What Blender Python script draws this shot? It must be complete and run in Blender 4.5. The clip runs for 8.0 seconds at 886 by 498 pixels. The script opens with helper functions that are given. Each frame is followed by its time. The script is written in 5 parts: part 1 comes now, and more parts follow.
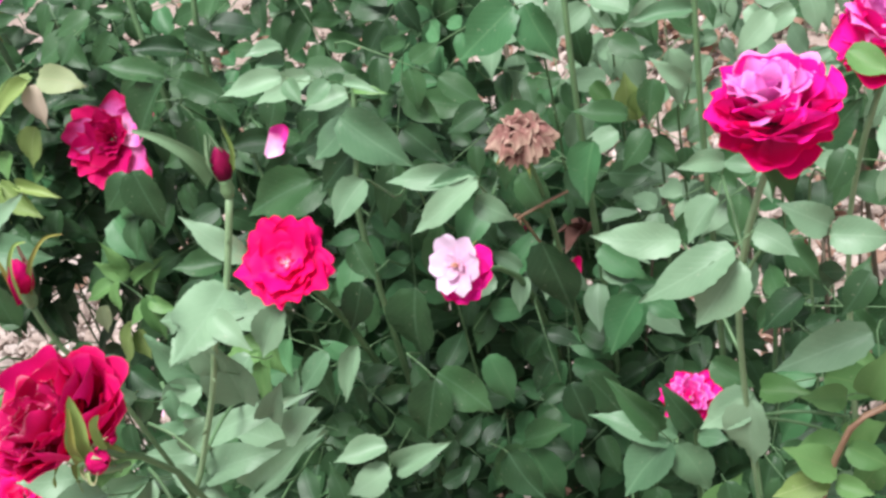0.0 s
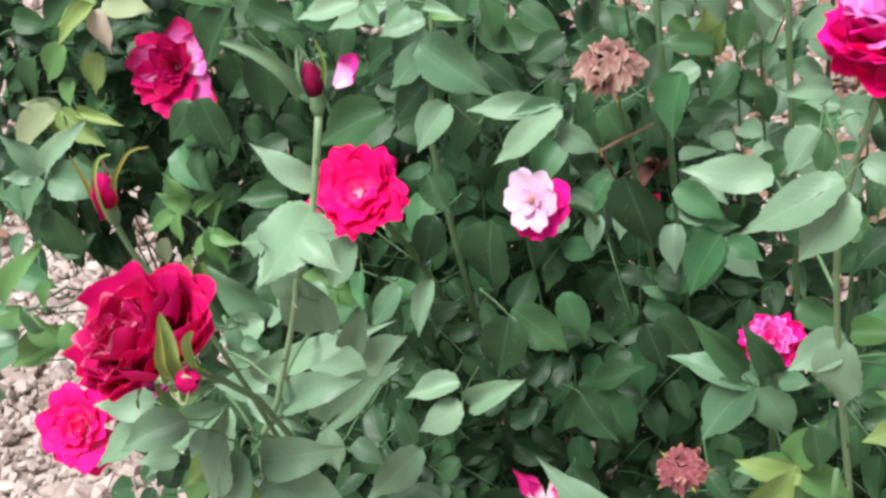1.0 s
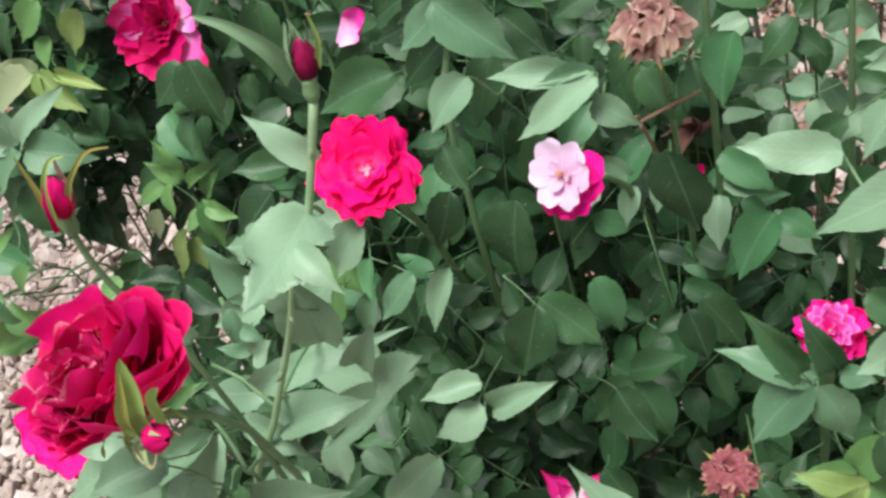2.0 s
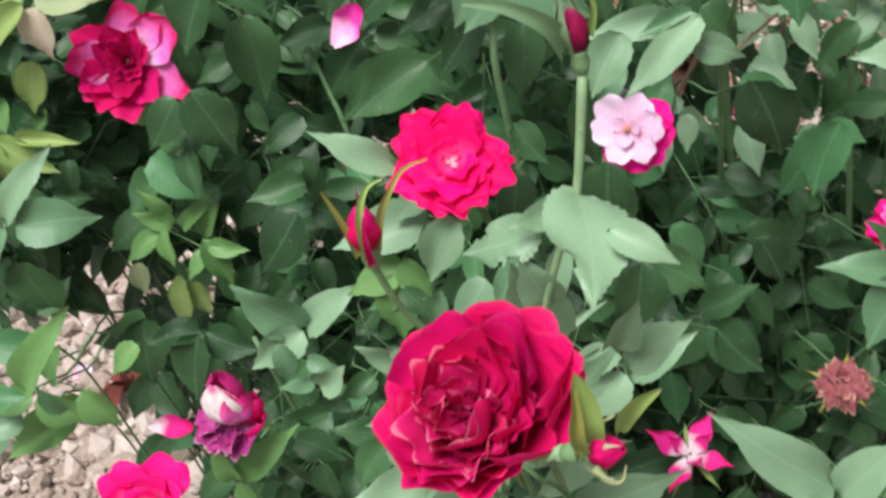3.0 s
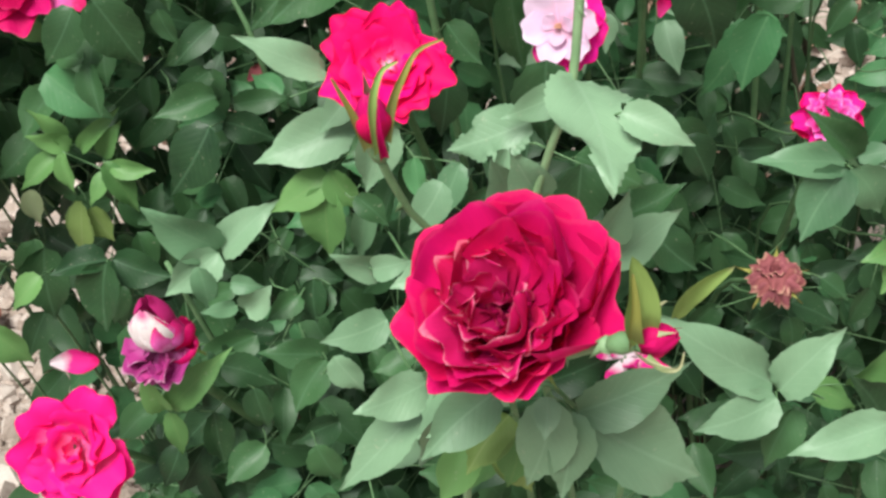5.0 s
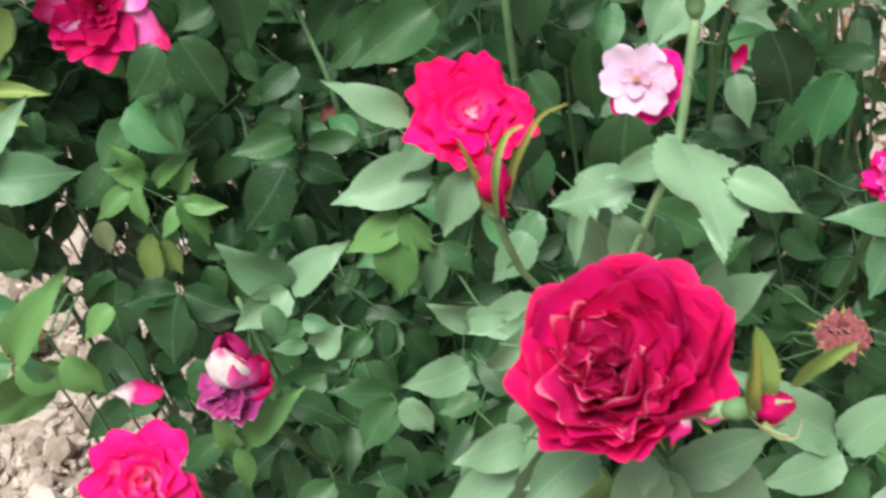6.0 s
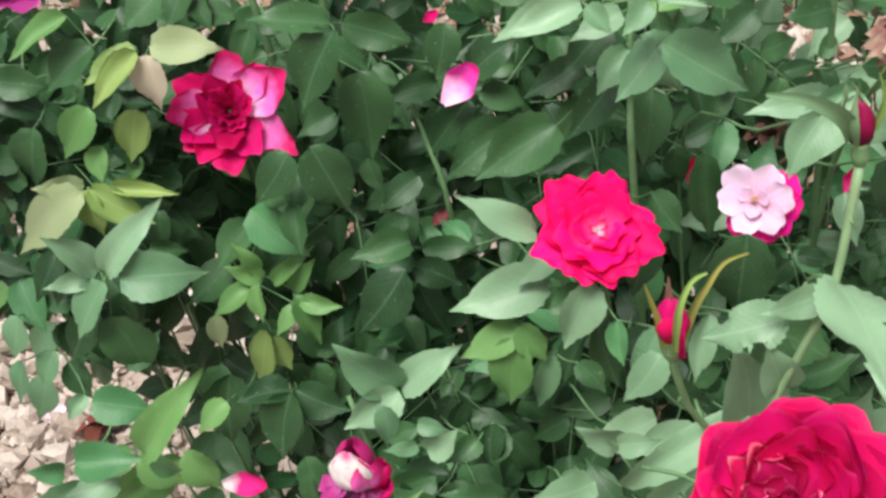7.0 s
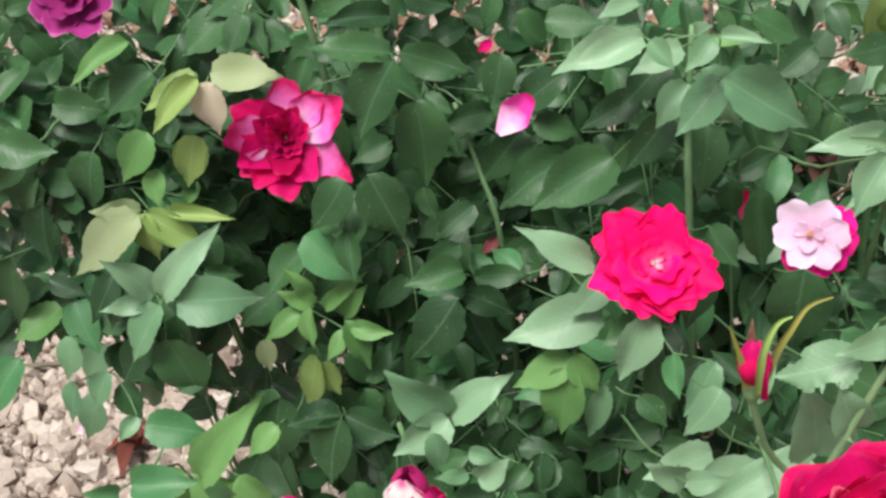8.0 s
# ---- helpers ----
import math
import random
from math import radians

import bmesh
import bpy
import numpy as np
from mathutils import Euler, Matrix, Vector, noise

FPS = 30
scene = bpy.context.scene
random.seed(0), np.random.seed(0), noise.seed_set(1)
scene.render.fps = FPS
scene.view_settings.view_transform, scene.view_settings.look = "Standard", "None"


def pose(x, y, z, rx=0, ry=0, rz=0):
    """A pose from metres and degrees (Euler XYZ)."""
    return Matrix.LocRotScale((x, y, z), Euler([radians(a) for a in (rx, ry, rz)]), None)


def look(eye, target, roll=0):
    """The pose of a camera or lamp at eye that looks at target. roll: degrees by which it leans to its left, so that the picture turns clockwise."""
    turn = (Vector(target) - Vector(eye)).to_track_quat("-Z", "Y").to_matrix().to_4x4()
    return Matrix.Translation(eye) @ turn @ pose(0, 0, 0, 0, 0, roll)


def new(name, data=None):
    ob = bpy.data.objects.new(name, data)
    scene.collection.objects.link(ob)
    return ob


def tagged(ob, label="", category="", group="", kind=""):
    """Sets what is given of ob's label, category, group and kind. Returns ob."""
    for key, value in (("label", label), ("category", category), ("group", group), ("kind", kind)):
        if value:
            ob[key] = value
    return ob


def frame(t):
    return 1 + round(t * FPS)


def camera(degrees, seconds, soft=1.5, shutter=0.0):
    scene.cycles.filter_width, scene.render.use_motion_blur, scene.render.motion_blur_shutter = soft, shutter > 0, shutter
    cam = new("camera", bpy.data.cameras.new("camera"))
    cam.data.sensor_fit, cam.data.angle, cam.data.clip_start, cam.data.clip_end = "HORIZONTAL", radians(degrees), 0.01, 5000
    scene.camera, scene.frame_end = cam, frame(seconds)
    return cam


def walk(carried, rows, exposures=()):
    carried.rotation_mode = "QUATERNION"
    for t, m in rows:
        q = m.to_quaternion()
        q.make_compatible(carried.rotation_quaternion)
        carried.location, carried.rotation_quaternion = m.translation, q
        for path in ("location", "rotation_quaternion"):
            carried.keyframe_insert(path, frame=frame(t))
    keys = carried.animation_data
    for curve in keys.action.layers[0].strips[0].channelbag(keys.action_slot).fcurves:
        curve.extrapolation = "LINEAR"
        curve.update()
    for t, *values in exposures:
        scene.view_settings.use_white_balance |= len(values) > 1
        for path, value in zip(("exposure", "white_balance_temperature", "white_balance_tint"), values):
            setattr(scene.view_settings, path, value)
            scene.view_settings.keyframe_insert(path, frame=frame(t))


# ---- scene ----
cam = camera(36.7, 8.0, soft=2.8, shutter=0.3)
PATH = [
    (0, (0.321, -0.757, 1.249), (-0.147, 0.949, 0.317), -11.4),
    (0.5, (0.31, -0.762, 1.249), (-0.2, 0.926, 0.305), -11.4),
    (1, (0.284, -0.749, 1.229), (-0.232, 0.916, 0.247), -11.1),
    (1.2, (0.281, -0.731, 1.221), (-0.26, 0.913, 0.218), -11.8),
    (2.3, (0.22, -0.632, 1.207), (-0.316, 0.965, 0.129), -12.6),
    (2.5, (0.164, -0.63, 1.208), (-0.251, 0.996, 0.121), -13.5),
    (2.7, (0.096, -0.632, 1.222), (-0.178, 1.021, 0.13), -15.6),
    (3, (0.032, -0.637, 1.232), (-0.099, 0.987, 0.073), -17.0),
    (3.5, (-0.001, -0.623, 1.223), (0.008, 0.973, 0.018), -15.2),
    (4, (-0.018, -0.611, 1.223), (0.007, 0.931, -0.05), -15.3),
    (4.2, (-0.023, -0.608, 1.221), (0.022, 0.917, -0.072), -15.3),
    (5.3, (-0.034, -0.613, 1.217), (0.063, 0.914, -0.071), -14.3),
    (5.5, (-0.037, -0.614, 1.219), (0.064, 0.918, -0.063), -13.9),
    (6, (-0.059, -0.606, 1.235), (0.007, 0.951, -0.017), -13.3),
    (6.5, (-0.084, -0.602, 1.253), (-0.049, 1.01, 0.07), -12.5),
    (7, (-0.101, -0.601, 1.271), (-0.067, 1.032, 0.116), -12.2),
    (7.5, (-0.112, -0.596, 1.283), (-0.09, 1.058, 0.158), -11.6),
    (8, (-0.122, -0.598, 1.283), (-0.109, 1.053, 0.155), -11.7),
]
walk(cam, [(t, look(eye, target, roll)) for t, eye, target, roll in PATH], exposures=[(0.0, 0.61, 6200, 15), (1.2, 0.58, 6200, 15), (3.0, 0.4, 6350, 12), (4.2, 0.42, 6350, 10), (5.5, 0.49, 6450, 4), (6.2, 0.49, 6450, 5), (7.0, 0.48, 6500, 8), (8.0, 0.45, 6500, 8)])

# ---- world and light: soft light of a bright overcast day ----
world = bpy.data.worlds.new("world")
scene.world = world
world.use_nodes = True
wn, wl = world.node_tree.nodes, world.node_tree.links
sky = wn.new("ShaderNodeTexSky")
sky.sky_type = "NISHITA"
sky.sun_disc = False
sky.sun_elevation = radians(62)
sky.sun_rotation = radians(200)
sky.dust_density = 4.0
pale = wn.new("ShaderNodeHueSaturation")
pale.inputs["Saturation"].default_value = 0.25
wl.new(sky.outputs[0], pale.inputs["Color"])
wl.new(pale.outputs[0], wn["Background"].inputs["Color"])
wn["Background"].inputs["Strength"].default_value = 0.068

sun = new("sun", bpy.data.lights.new("sun", "SUN"))
sun.data.energy = 4.05
sun.data.angle = radians(28)
sun.data.color = (1.0, 0.97, 0.92)
sun.matrix_world = look((-0.37, -0.85, 2.4), (0.0, 0.0, 0.0))

# ---- materials ----
def nodes_of(name, rough=0.5, spec=0.5):
    m = bpy.data.materials.new(name)
    m.use_nodes = True
    n, l = m.node_tree.nodes, m.node_tree.links
    b = n["Principled BSDF"]
    b.inputs["Roughness"].default_value = rough
    b.inputs["Specular IOR Level"].default_value = spec
    return m, n, l, b


def ramp(n, stops):
    r = n.new("ShaderNodeValToRGB")
    while len(r.color_ramp.elements) < len(stops):
        r.color_ramp.elements.new(0.5)
    for e, (p, c) in zip(r.color_ramp.elements, stops):
        e.position, e.color = p, (*c, 1)
    return r


def mathn(n, l, op, a, b=None):
    m = n.new("ShaderNodeMath")
    m.operation = op
    for k, v in enumerate((a, b)):
        if v is None:
            continue
        if isinstance(v, (int, float)):
            m.inputs[k].default_value = v
        else:
            l.new(v, m.inputs[k])
    return m.outputs[0]


def mixc(n, l, fac, a, b, mode="MIX"):
    m = n.new("ShaderNodeMix")
    m.data_type, m.blend_type = "RGBA", mode
    for k, v in ((0, fac), (6, a), (7, b)):
        if isinstance(v, (int, float)):
            m.inputs[k].default_value = v
        elif isinstance(v, tuple):
            m.inputs[k].default_value = (*v, 1)
        else:
            l.new(v, m.inputs[k])
    return m.outputs[2]


def noisen(n, l, vec, scale, detail=3.0):
    t = n.new("ShaderNodeTexNoise")
    t.inputs["Scale"].default_value, t.inputs["Detail"].default_value = scale, detail
    if vec is not None:
        l.new(vec, t.inputs["Vector"])
    return t.outputs["Fac"]


def see_through(n, l, b, colour, amount):
    """Thin tissue: part of the light passes."""
    tr = n.new("ShaderNodeBsdfTranslucent")
    l.new(colour, tr.inputs["Color"])
    mx = n.new("ShaderNodeMixShader")
    mx.inputs[0].default_value = amount
    l.new(b.outputs[0], mx.inputs[1])
    l.new(tr.outputs[0], mx.inputs[2])
    l.new(mx.outputs[0], n["Material Output"].inputs["Surface"])


def leaf_material(name, dark, light, rib, rough=0.44, thin=0.1, edge=None):
    m, n, l, b = nodes_of(name, rough, 0.35)
    tc, oi, ge = n.new("ShaderNodeTexCoord"), n.new("ShaderNodeObjectInfo"), n.new("ShaderNodeNewGeometry")
    uv = n.new("ShaderNodeUVMap")
    sep = n.new("ShaderNodeSeparateXYZ")
    l.new(uv.outputs[0], sep.inputs[0])
    x = mathn(n, l, "ABSOLUTE", mathn(n, l, "SUBTRACT", sep.outputs[0], 0.5))
    y = sep.outputs[1]
    rnd = mathn(n, l, "FRACT", mathn(n, l, "ADD", oi.outputs["Random"], ge.outputs["Random Per Island"]))
    blotch = noisen(n, l, ge.outputs["Position"], 55.0, 4.0)
    tone = mathn(n, l, "ADD", mathn(n, l, "MULTIPLY", rnd, 0.65), mathn(n, l, "MULTIPLY", blotch, 0.5))
    base = ramp(n, [(0.1, dark), (0.95, light)])
    l.new(tone, base.inputs[0])
    col = base.outputs[0]
    # side veins run forward from the midrib
    run = mathn(n, l, "SUBTRACT", y, mathn(n, l, "MULTIPLY", x, 0.75))
    wave = mathn(n, l, "SINE", mathn(n, l, "MULTIPLY", run, 62.0))
    vein = mathn(n, l, "POWER", mathn(n, l, "MAXIMUM", wave, 0.0), 6.0)
    midrib = mathn(n, l, "LESS_THAN", x, 0.022)
    line = mathn(n, l, "MAXIMUM", mathn(n, l, "MULTIPLY", vein, 0.07), mathn(n, l, "MULTIPLY", midrib, 0.3))
    col = mixc(n, l, line, col, rib)
    if edge:
        rim = mathn(n, l, "GREATER_THAN", mathn(n, l, "ADD", x, mathn(n, l, "MULTIPLY", blotch, 0.15)), 0.48)
        col = mixc(n, l, mathn(n, l, "MULTIPLY", rim, 0.6), col, edge)
    speck = mathn(n, l, "GREATER_THAN", noisen(n, l, ge.outputs["Position"], 420.0, 1.0), 0.74)
    col = mixc(n, l, mathn(n, l, "MULTIPLY", speck, 0.22), col, (0.45, 0.42, 0.32))
    l.new(col, b.inputs["Base Color"])
    dust = noisen(n, l, ge.outputs["Position"], 90.0, 3.0)
    l.new(mathn(n, l, "ADD", mathn(n, l, "MULTIPLY", dust, 0.3), rough - 0.12), b.inputs["Roughness"])
    bump = n.new("ShaderNodeBump")
    bump.inputs["Strength"].default_value, bump.inputs["Distance"].default_value = 0.2, 0.0008
    h = mathn(n, l, "SUBTRACT", mathn(n, l, "MULTIPLY", dust, 0.8), mathn(n, l, "ADD", mathn(n, l, "MULTIPLY", vein, 0.5), midrib))
    l.new(h, bump.inputs["Height"])
    l.new(bump.outputs[0], b.inputs["Normal"])
    see_through(n, l, b, col, thin)
    return m


LEAF = {
    # mature green deepened so that inner leaves look shaded
    "m": leaf_material("mature_shaded_leaf", (0.011, 0.036, 0.014), (0.054, 0.135, 0.049), (0.1, 0.2, 0.11)),
    # two paler copies: sky light and sheen put into the leaf colour
    "l": leaf_material("skylit_pale_leaf", (0.118, 0.222, 0.122), (0.232, 0.372, 0.227), (0.27, 0.41, 0.27), 0.42),
    "s": leaf_material("half_lit_leaf", (0.07, 0.16, 0.08), (0.15, 0.28, 0.15), (0.19, 0.33, 0.19), 0.42),
    "b": leaf_material("young_leaf", (0.085, 0.21, 0.065), (0.17, 0.34, 0.11), (0.2, 0.33, 0.12), 0.45, 0.25),
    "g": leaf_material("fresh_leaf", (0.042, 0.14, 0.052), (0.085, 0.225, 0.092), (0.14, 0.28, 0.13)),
    "y": leaf_material("yellowing_leaf", (0.18, 0.29, 0.08), (0.3, 0.41, 0.13), (0.4, 0.47, 0.22), 0.5, 0.22, (0.1, 0.17, 0.05)),
    "o": leaf_material("olive_leaf", (0.25, 0.33, 0.16), (0.37, 0.43, 0.24), (0.4, 0.4, 0.24), 0.55, 0.2),
    "p": leaf_material("blushing_leaf", (0.48, 0.42, 0.32), (0.56, 0.49, 0.38), (0.55, 0.42, 0.32), 0.55, 0.2),
}


def petal_material(name, foot, body, lip, rough=0.6, thin=0.2, streak=0.18, stops=(0.2, 0.55, 0.93, 1.0)):
    """Colour runs from the petal's foot to its lip."""
    m, n, l, b = nodes_of(name, rough, 0.12)
    uv, oi, ge = n.new("ShaderNodeUVMap"), n.new("ShaderNodeObjectInfo"), n.new("ShaderNodeNewGeometry")
    sep = n.new("ShaderNodeSeparateXYZ")
    l.new(uv.outputs[0], sep.inputs[0])
    wob = noisen(n, l, ge.outputs["Position"], 130.0, 3.0)
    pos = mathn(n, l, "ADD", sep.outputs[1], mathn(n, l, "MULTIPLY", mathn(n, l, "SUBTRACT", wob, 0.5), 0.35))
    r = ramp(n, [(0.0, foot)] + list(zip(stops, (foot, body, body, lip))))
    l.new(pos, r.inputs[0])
    mp = n.new("ShaderNodeMapping")
    mp.inputs["Scale"].default_value = (34, 2.0, 1)
    l.new(uv.outputs[0], mp.inputs["Vector"])
    fine = noisen(n, l, mp.outputs[0], 1.0, 3.0)
    col = mixc(n, l, mathn(n, l, "MULTIPLY", fine, streak), r.outputs[0], tuple(c * 0.45 for c in body), "MIX")
    hs = n.new("ShaderNodeHueSaturation")
    l.new(mathn(n, l, "ADD", mathn(n, l, "MULTIPLY", oi.outputs["Random"], 0.3), 0.85), hs.inputs["Value"])
    l.new(mathn(n, l, "ADD", mathn(n, l, "MULTIPLY", mathn(n, l, "FRACT", mathn(n, l, "MULTIPLY", oi.outputs["Random"], 7.3)), -0.014), 0.5), hs.inputs["Hue"])
    l.new(col, hs.inputs["Color"])
    l.new(hs.outputs[0], b.inputs["Base Color"])
    bump = n.new("ShaderNodeBump")
    bump.inputs["Strength"].default_value, bump.inputs["Distance"].default_value = 0.3, 0.0008
    l.new(mathn(n, l, "ADD", fine, wob), bump.inputs["Height"])
    l.new(bump.outputs[0], b.inputs["Normal"])
    see_through(n, l, b, hs.outputs[0], thin)
    return m


PETAL = {
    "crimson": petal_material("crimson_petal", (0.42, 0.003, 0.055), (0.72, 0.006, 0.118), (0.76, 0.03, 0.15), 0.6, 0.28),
    # darker red, most at the foot: shade inside the bloom put into colour
    "heart": petal_material("shaded_heart_petal", (0.16, 0.002, 0.03), (0.52, 0.008, 0.09), (0.6, 0.09, 0.17), 0.65, 0.25, 0.3, (0.2, 0.55, 0.86, 1.0)),
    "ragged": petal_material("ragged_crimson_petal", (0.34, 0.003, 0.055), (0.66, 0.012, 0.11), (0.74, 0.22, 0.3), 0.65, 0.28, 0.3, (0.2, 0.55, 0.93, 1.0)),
    "flecked": petal_material("white_footed_crimson_petal", (0.72, 0.22, 0.34), (0.7, 0.008, 0.13), (0.68, 0.005, 0.1), 0.6, 0.25, 0.3, (0.2, 0.45, 0.9, 1.0)),
    "blushred": petal_material("pale_footed_red_petal", (0.92, 0.5, 0.66), (0.9, 0.05, 0.24), (0.88, 0.01, 0.14)),
    # inner petals, deepened in colour for the shadow between them
    "wine": petal_material("shaded_wine_petal", (0.3, 0.002, 0.04), (0.58, 0.004, 0.08), (0.62, 0.03, 0.11), 0.6, 0.25),
    "red": petal_material("red_petal", (0.88, 0.06, 0.26), (0.88, 0.003, 0.135), (0.86, 0.003, 0.09)),
    "rosepink": petal_material("rose_pink_petal", (0.9, 0.16, 0.5), (0.9, 0.014, 0.3), (0.88, 0.006, 0.16)),
    "cerise": petal_material("cerise_petal", (0.9, 0.2, 0.44), (0.9, 0.011, 0.2), (0.88, 0.007, 0.14)),
    "lilac": petal_material("lilac_petal", (0.9, 0.55, 0.8), (0.92, 0.28, 0.68), (0.9, 0.08, 0.42)),
    "ruffle": petal_material("ruffled_pink_petal", (0.9, 0.015, 0.28), (0.93, 0.1, 0.5), (0.94, 0.32, 0.72), 0.6, 0.2, 0.1, (0.2, 0.5, 0.8, 1.0)),
    "pale": petal_material("pale_pink_petal", (0.92, 0.55, 0.72), (0.92, 0.67, 0.87), (0.93, 0.75, 0.92), 0.6, 0.2, 0.05),
    "twotone": petal_material("white_based_petal", (0.92, 0.8, 0.86), (0.86, 0.03, 0.28), (0.74, 0.006, 0.12), 0.6, 0.2, 0.12, (0.22, 0.46, 0.8, 1.0)),
    "blush": petal_material("blushing_petal", (0.92, 0.58, 0.84), (0.88, 0.16, 0.52), (0.68, 0.005, 0.11), 0.6, 0.2, 0.35, (0.25, 0.54, 0.63, 0.86)),
    "white": petal_material("creamy_petal", (0.9, 0.55, 0.68), (0.92, 0.84, 0.84), (0.76, 0.09, 0.32), 0.6, 0.2, 0.4, (0.1, 0.3, 0.8, 1.0)),
    "plumred": petal_material("plum_red_petal", (0.5, 0.02, 0.14), (0.6, 0.03, 0.2), (0.36, 0.01, 0.1)),
    "shed": petal_material("shed_pink_petal", (0.9, 0.5, 0.74), (0.84, 0.06, 0.42), (0.7, 0.01, 0.2), 0.6, 0.2, 0.1, (0.3, 0.62, 0.85, 1.0)),
    "purple": petal_material("wilted_purple_petal", (0.42, 0.12, 0.28), (0.4, 0.04, 0.2), (0.66, 0.34, 0.5), 0.7, 0.1, 0.6),
    "darkwine": petal_material("dark_wine_petal", (0.12, 0.002, 0.03), (0.26, 0.006, 0.055), (0.4, 0.05, 0.12)),
    "plum": petal_material("plum_petal", (0.28, 0.02, 0.13), (0.3, 0.025, 0.15), (0.46, 0.14, 0.3), 0.65, 0.15),
    "dry": petal_material("dry_brown_petal", (0.1, 0.045, 0.04), (0.29, 0.15, 0.12), (0.62, 0.46, 0.34), 0.8, 0.08, 0.7, (0.2, 0.5, 0.8, 1.0)),
    "rust": petal_material("dry_rust_petal", (0.2, 0.05, 0.055), (0.33, 0.1, 0.1), (0.62, 0.36, 0.26), 0.8, 0.08, 0.7),
    "russet": petal_material("russet_leaf", (0.11, 0.04, 0.025), (0.18, 0.065, 0.04), (0.28, 0.12, 0.07), 0.75, 0.08, 0.6),
    "lime": petal_material("sepal_green", (0.22, 0.34, 0.1), (0.25, 0.38, 0.11), (0.36, 0.4, 0.18), 0.55, 0.15),
    "cream": petal_material("pale_sepal", (0.3, 0.4, 0.18), (0.44, 0.46, 0.26), (0.6, 0.55, 0.4), 0.55, 0.15),
    "blushgreen": petal_material("pink_flushed_sepal", (0.3, 0.36, 0.16), (0.5, 0.34, 0.24), (0.6, 0.3, 0.26), 0.55, 0.15),
    "calyx": petal_material("calyx_green", (0.06, 0.15, 0.05), (0.07, 0.17, 0.06), (0.1, 0.2, 0.08), 0.5, 0.15),
    "sage": petal_material("sage_bract", (0.16, 0.28, 0.14), (0.2, 0.33, 0.18), (0.22, 0.35, 0.2), 0.5, 0.15),
    "olive": petal_material("sepal_olive", (0.26, 0.3, 0.1), (0.3, 0.31, 0.08), (0.36, 0.28, 0.12), 0.55, 0.15),
}


def stem_material(name, low, high, rough=0.5):
    m, n, l, b = nodes_of(name, rough, 0.4)
    ge = n.new("ShaderNodeNewGeometry")
    r = ramp(n, [(0.25, low), (0.75, high)])
    l.new(noisen(n, l, ge.outputs["Position"], 60.0, 4.0), r.inputs[0])
    l.new(r.outputs[0], b.inputs["Base Color"])
    bump = n.new("ShaderNodeBump")
    bump.inputs["Strength"].default_value, bump.inputs["Distance"].default_value = 0.3, 0.001
    l.new(noisen(n, l, ge.outputs["Position"], 400.0, 2.0), bump.inputs["Height"])
    l.new(bump.outputs[0], b.inputs["Normal"])
    return m


STEM = stem_material("green_stem", (0.09, 0.19, 0.08), (0.16, 0.28, 0.13))
REDSTEM = stem_material("reddish_stem", (0.24, 0.15, 0.09), (0.33, 0.2, 0.13))
WOOD = stem_material("woody_cane", (0.09, 0.075, 0.05), (0.17, 0.15, 0.1), 0.75)
PALESTEM = stem_material("pale_green_stem", (0.16, 0.27, 0.13), (0.25, 0.37, 0.2))
STAMEN = stem_material("stamen", (0.6, 0.22, 0.14), (0.8, 0.5, 0.35), 0.7)


def soil_material():
    m, n, l, b = nodes_of("dry_clay_soil", 0.95, 0.2)
    ge = n.new("ShaderNodeNewGeometry")
    oi = ge.outputs["Random Per Island"]
    big = noisen(n, l, ge.outputs["Position"], 5.0, 5.0)
    fine = noisen(n, l, ge.outputs["Position"], 120.0, 5.0)
    tone = mathn(n, l, "ADD", mathn(n, l, "MULTIPLY", big, 0.5), mathn(n, l, "ADD", mathn(n, l, "MULTIPLY", fine, 0.4), mathn(n, l, "MULTIPLY", mathn(n, l, "SUBTRACT", oi, 0.25), 0.4)))
    r = ramp(n, [(0.25, (0.22, 0.165, 0.13)), (0.55, (0.43, 0.355, 0.31)), (0.85, (0.57, 0.5, 0.45))])
    l.new(tone, r.inputs[0])
    l.new(r.outputs[0], b.inputs["Base Color"])
    bump = n.new("ShaderNodeBump")
    bump.inputs["Strength"].default_value, bump.inputs["Distance"].default_value = 0.7, 0.004
    l.new(fine, bump.inputs["Height"])
    l.new(bump.outputs[0], b.inputs["Normal"])
    return m


SOIL = soil_material()
LITTER = petal_material("dry_leaf_litter", (0.3, 0.19, 0.12), (0.36, 0.24, 0.17), (0.45, 0.33, 0.25), 0.85, 0.08, 0.6)

# ---- builders ----
WORLD = {}


def thing(name, place, label, category, group="", kind=""):
    ob = new(name)
    ob.empty_display_size = 0.03
    ob.location = place
    WORLD[ob] = Matrix.Translation(place)
    return tagged(ob, label, category, group, kind)


def part(name, data, parent, world=None, label="", kind=""):
    """One mesh object under a thing or a part, standing at the pose world."""
    world = world if world is not None else Matrix()
    ob = new(name, data)
    ob.parent = parent
    ob.matrix_basis = WORLD[parent].inverted() @ world
    WORLD[ob] = world
    return tagged(ob, label, kind=kind)


def mesh_of(name, verts, faces, mat, uvs=None):
    me = bpy.data.meshes.new(name)
    me.from_pydata([tuple(v) for v in verts], [], faces)
    me.materials.append(mat)
    if uvs is not None:
        lay = me.uv_layers.new(name="UVMap")
        idx = np.empty(len(me.loops), dtype=np.int32)
        me.loops.foreach_get("vertex_index", idx)
        lay.data.foreach_set("uv", np.asarray(uvs, dtype=np.float32)[idx].ravel())
    me.polygons.foreach_set("use_smooth", [True] * len(me.polygons))
    me.update()
    return me


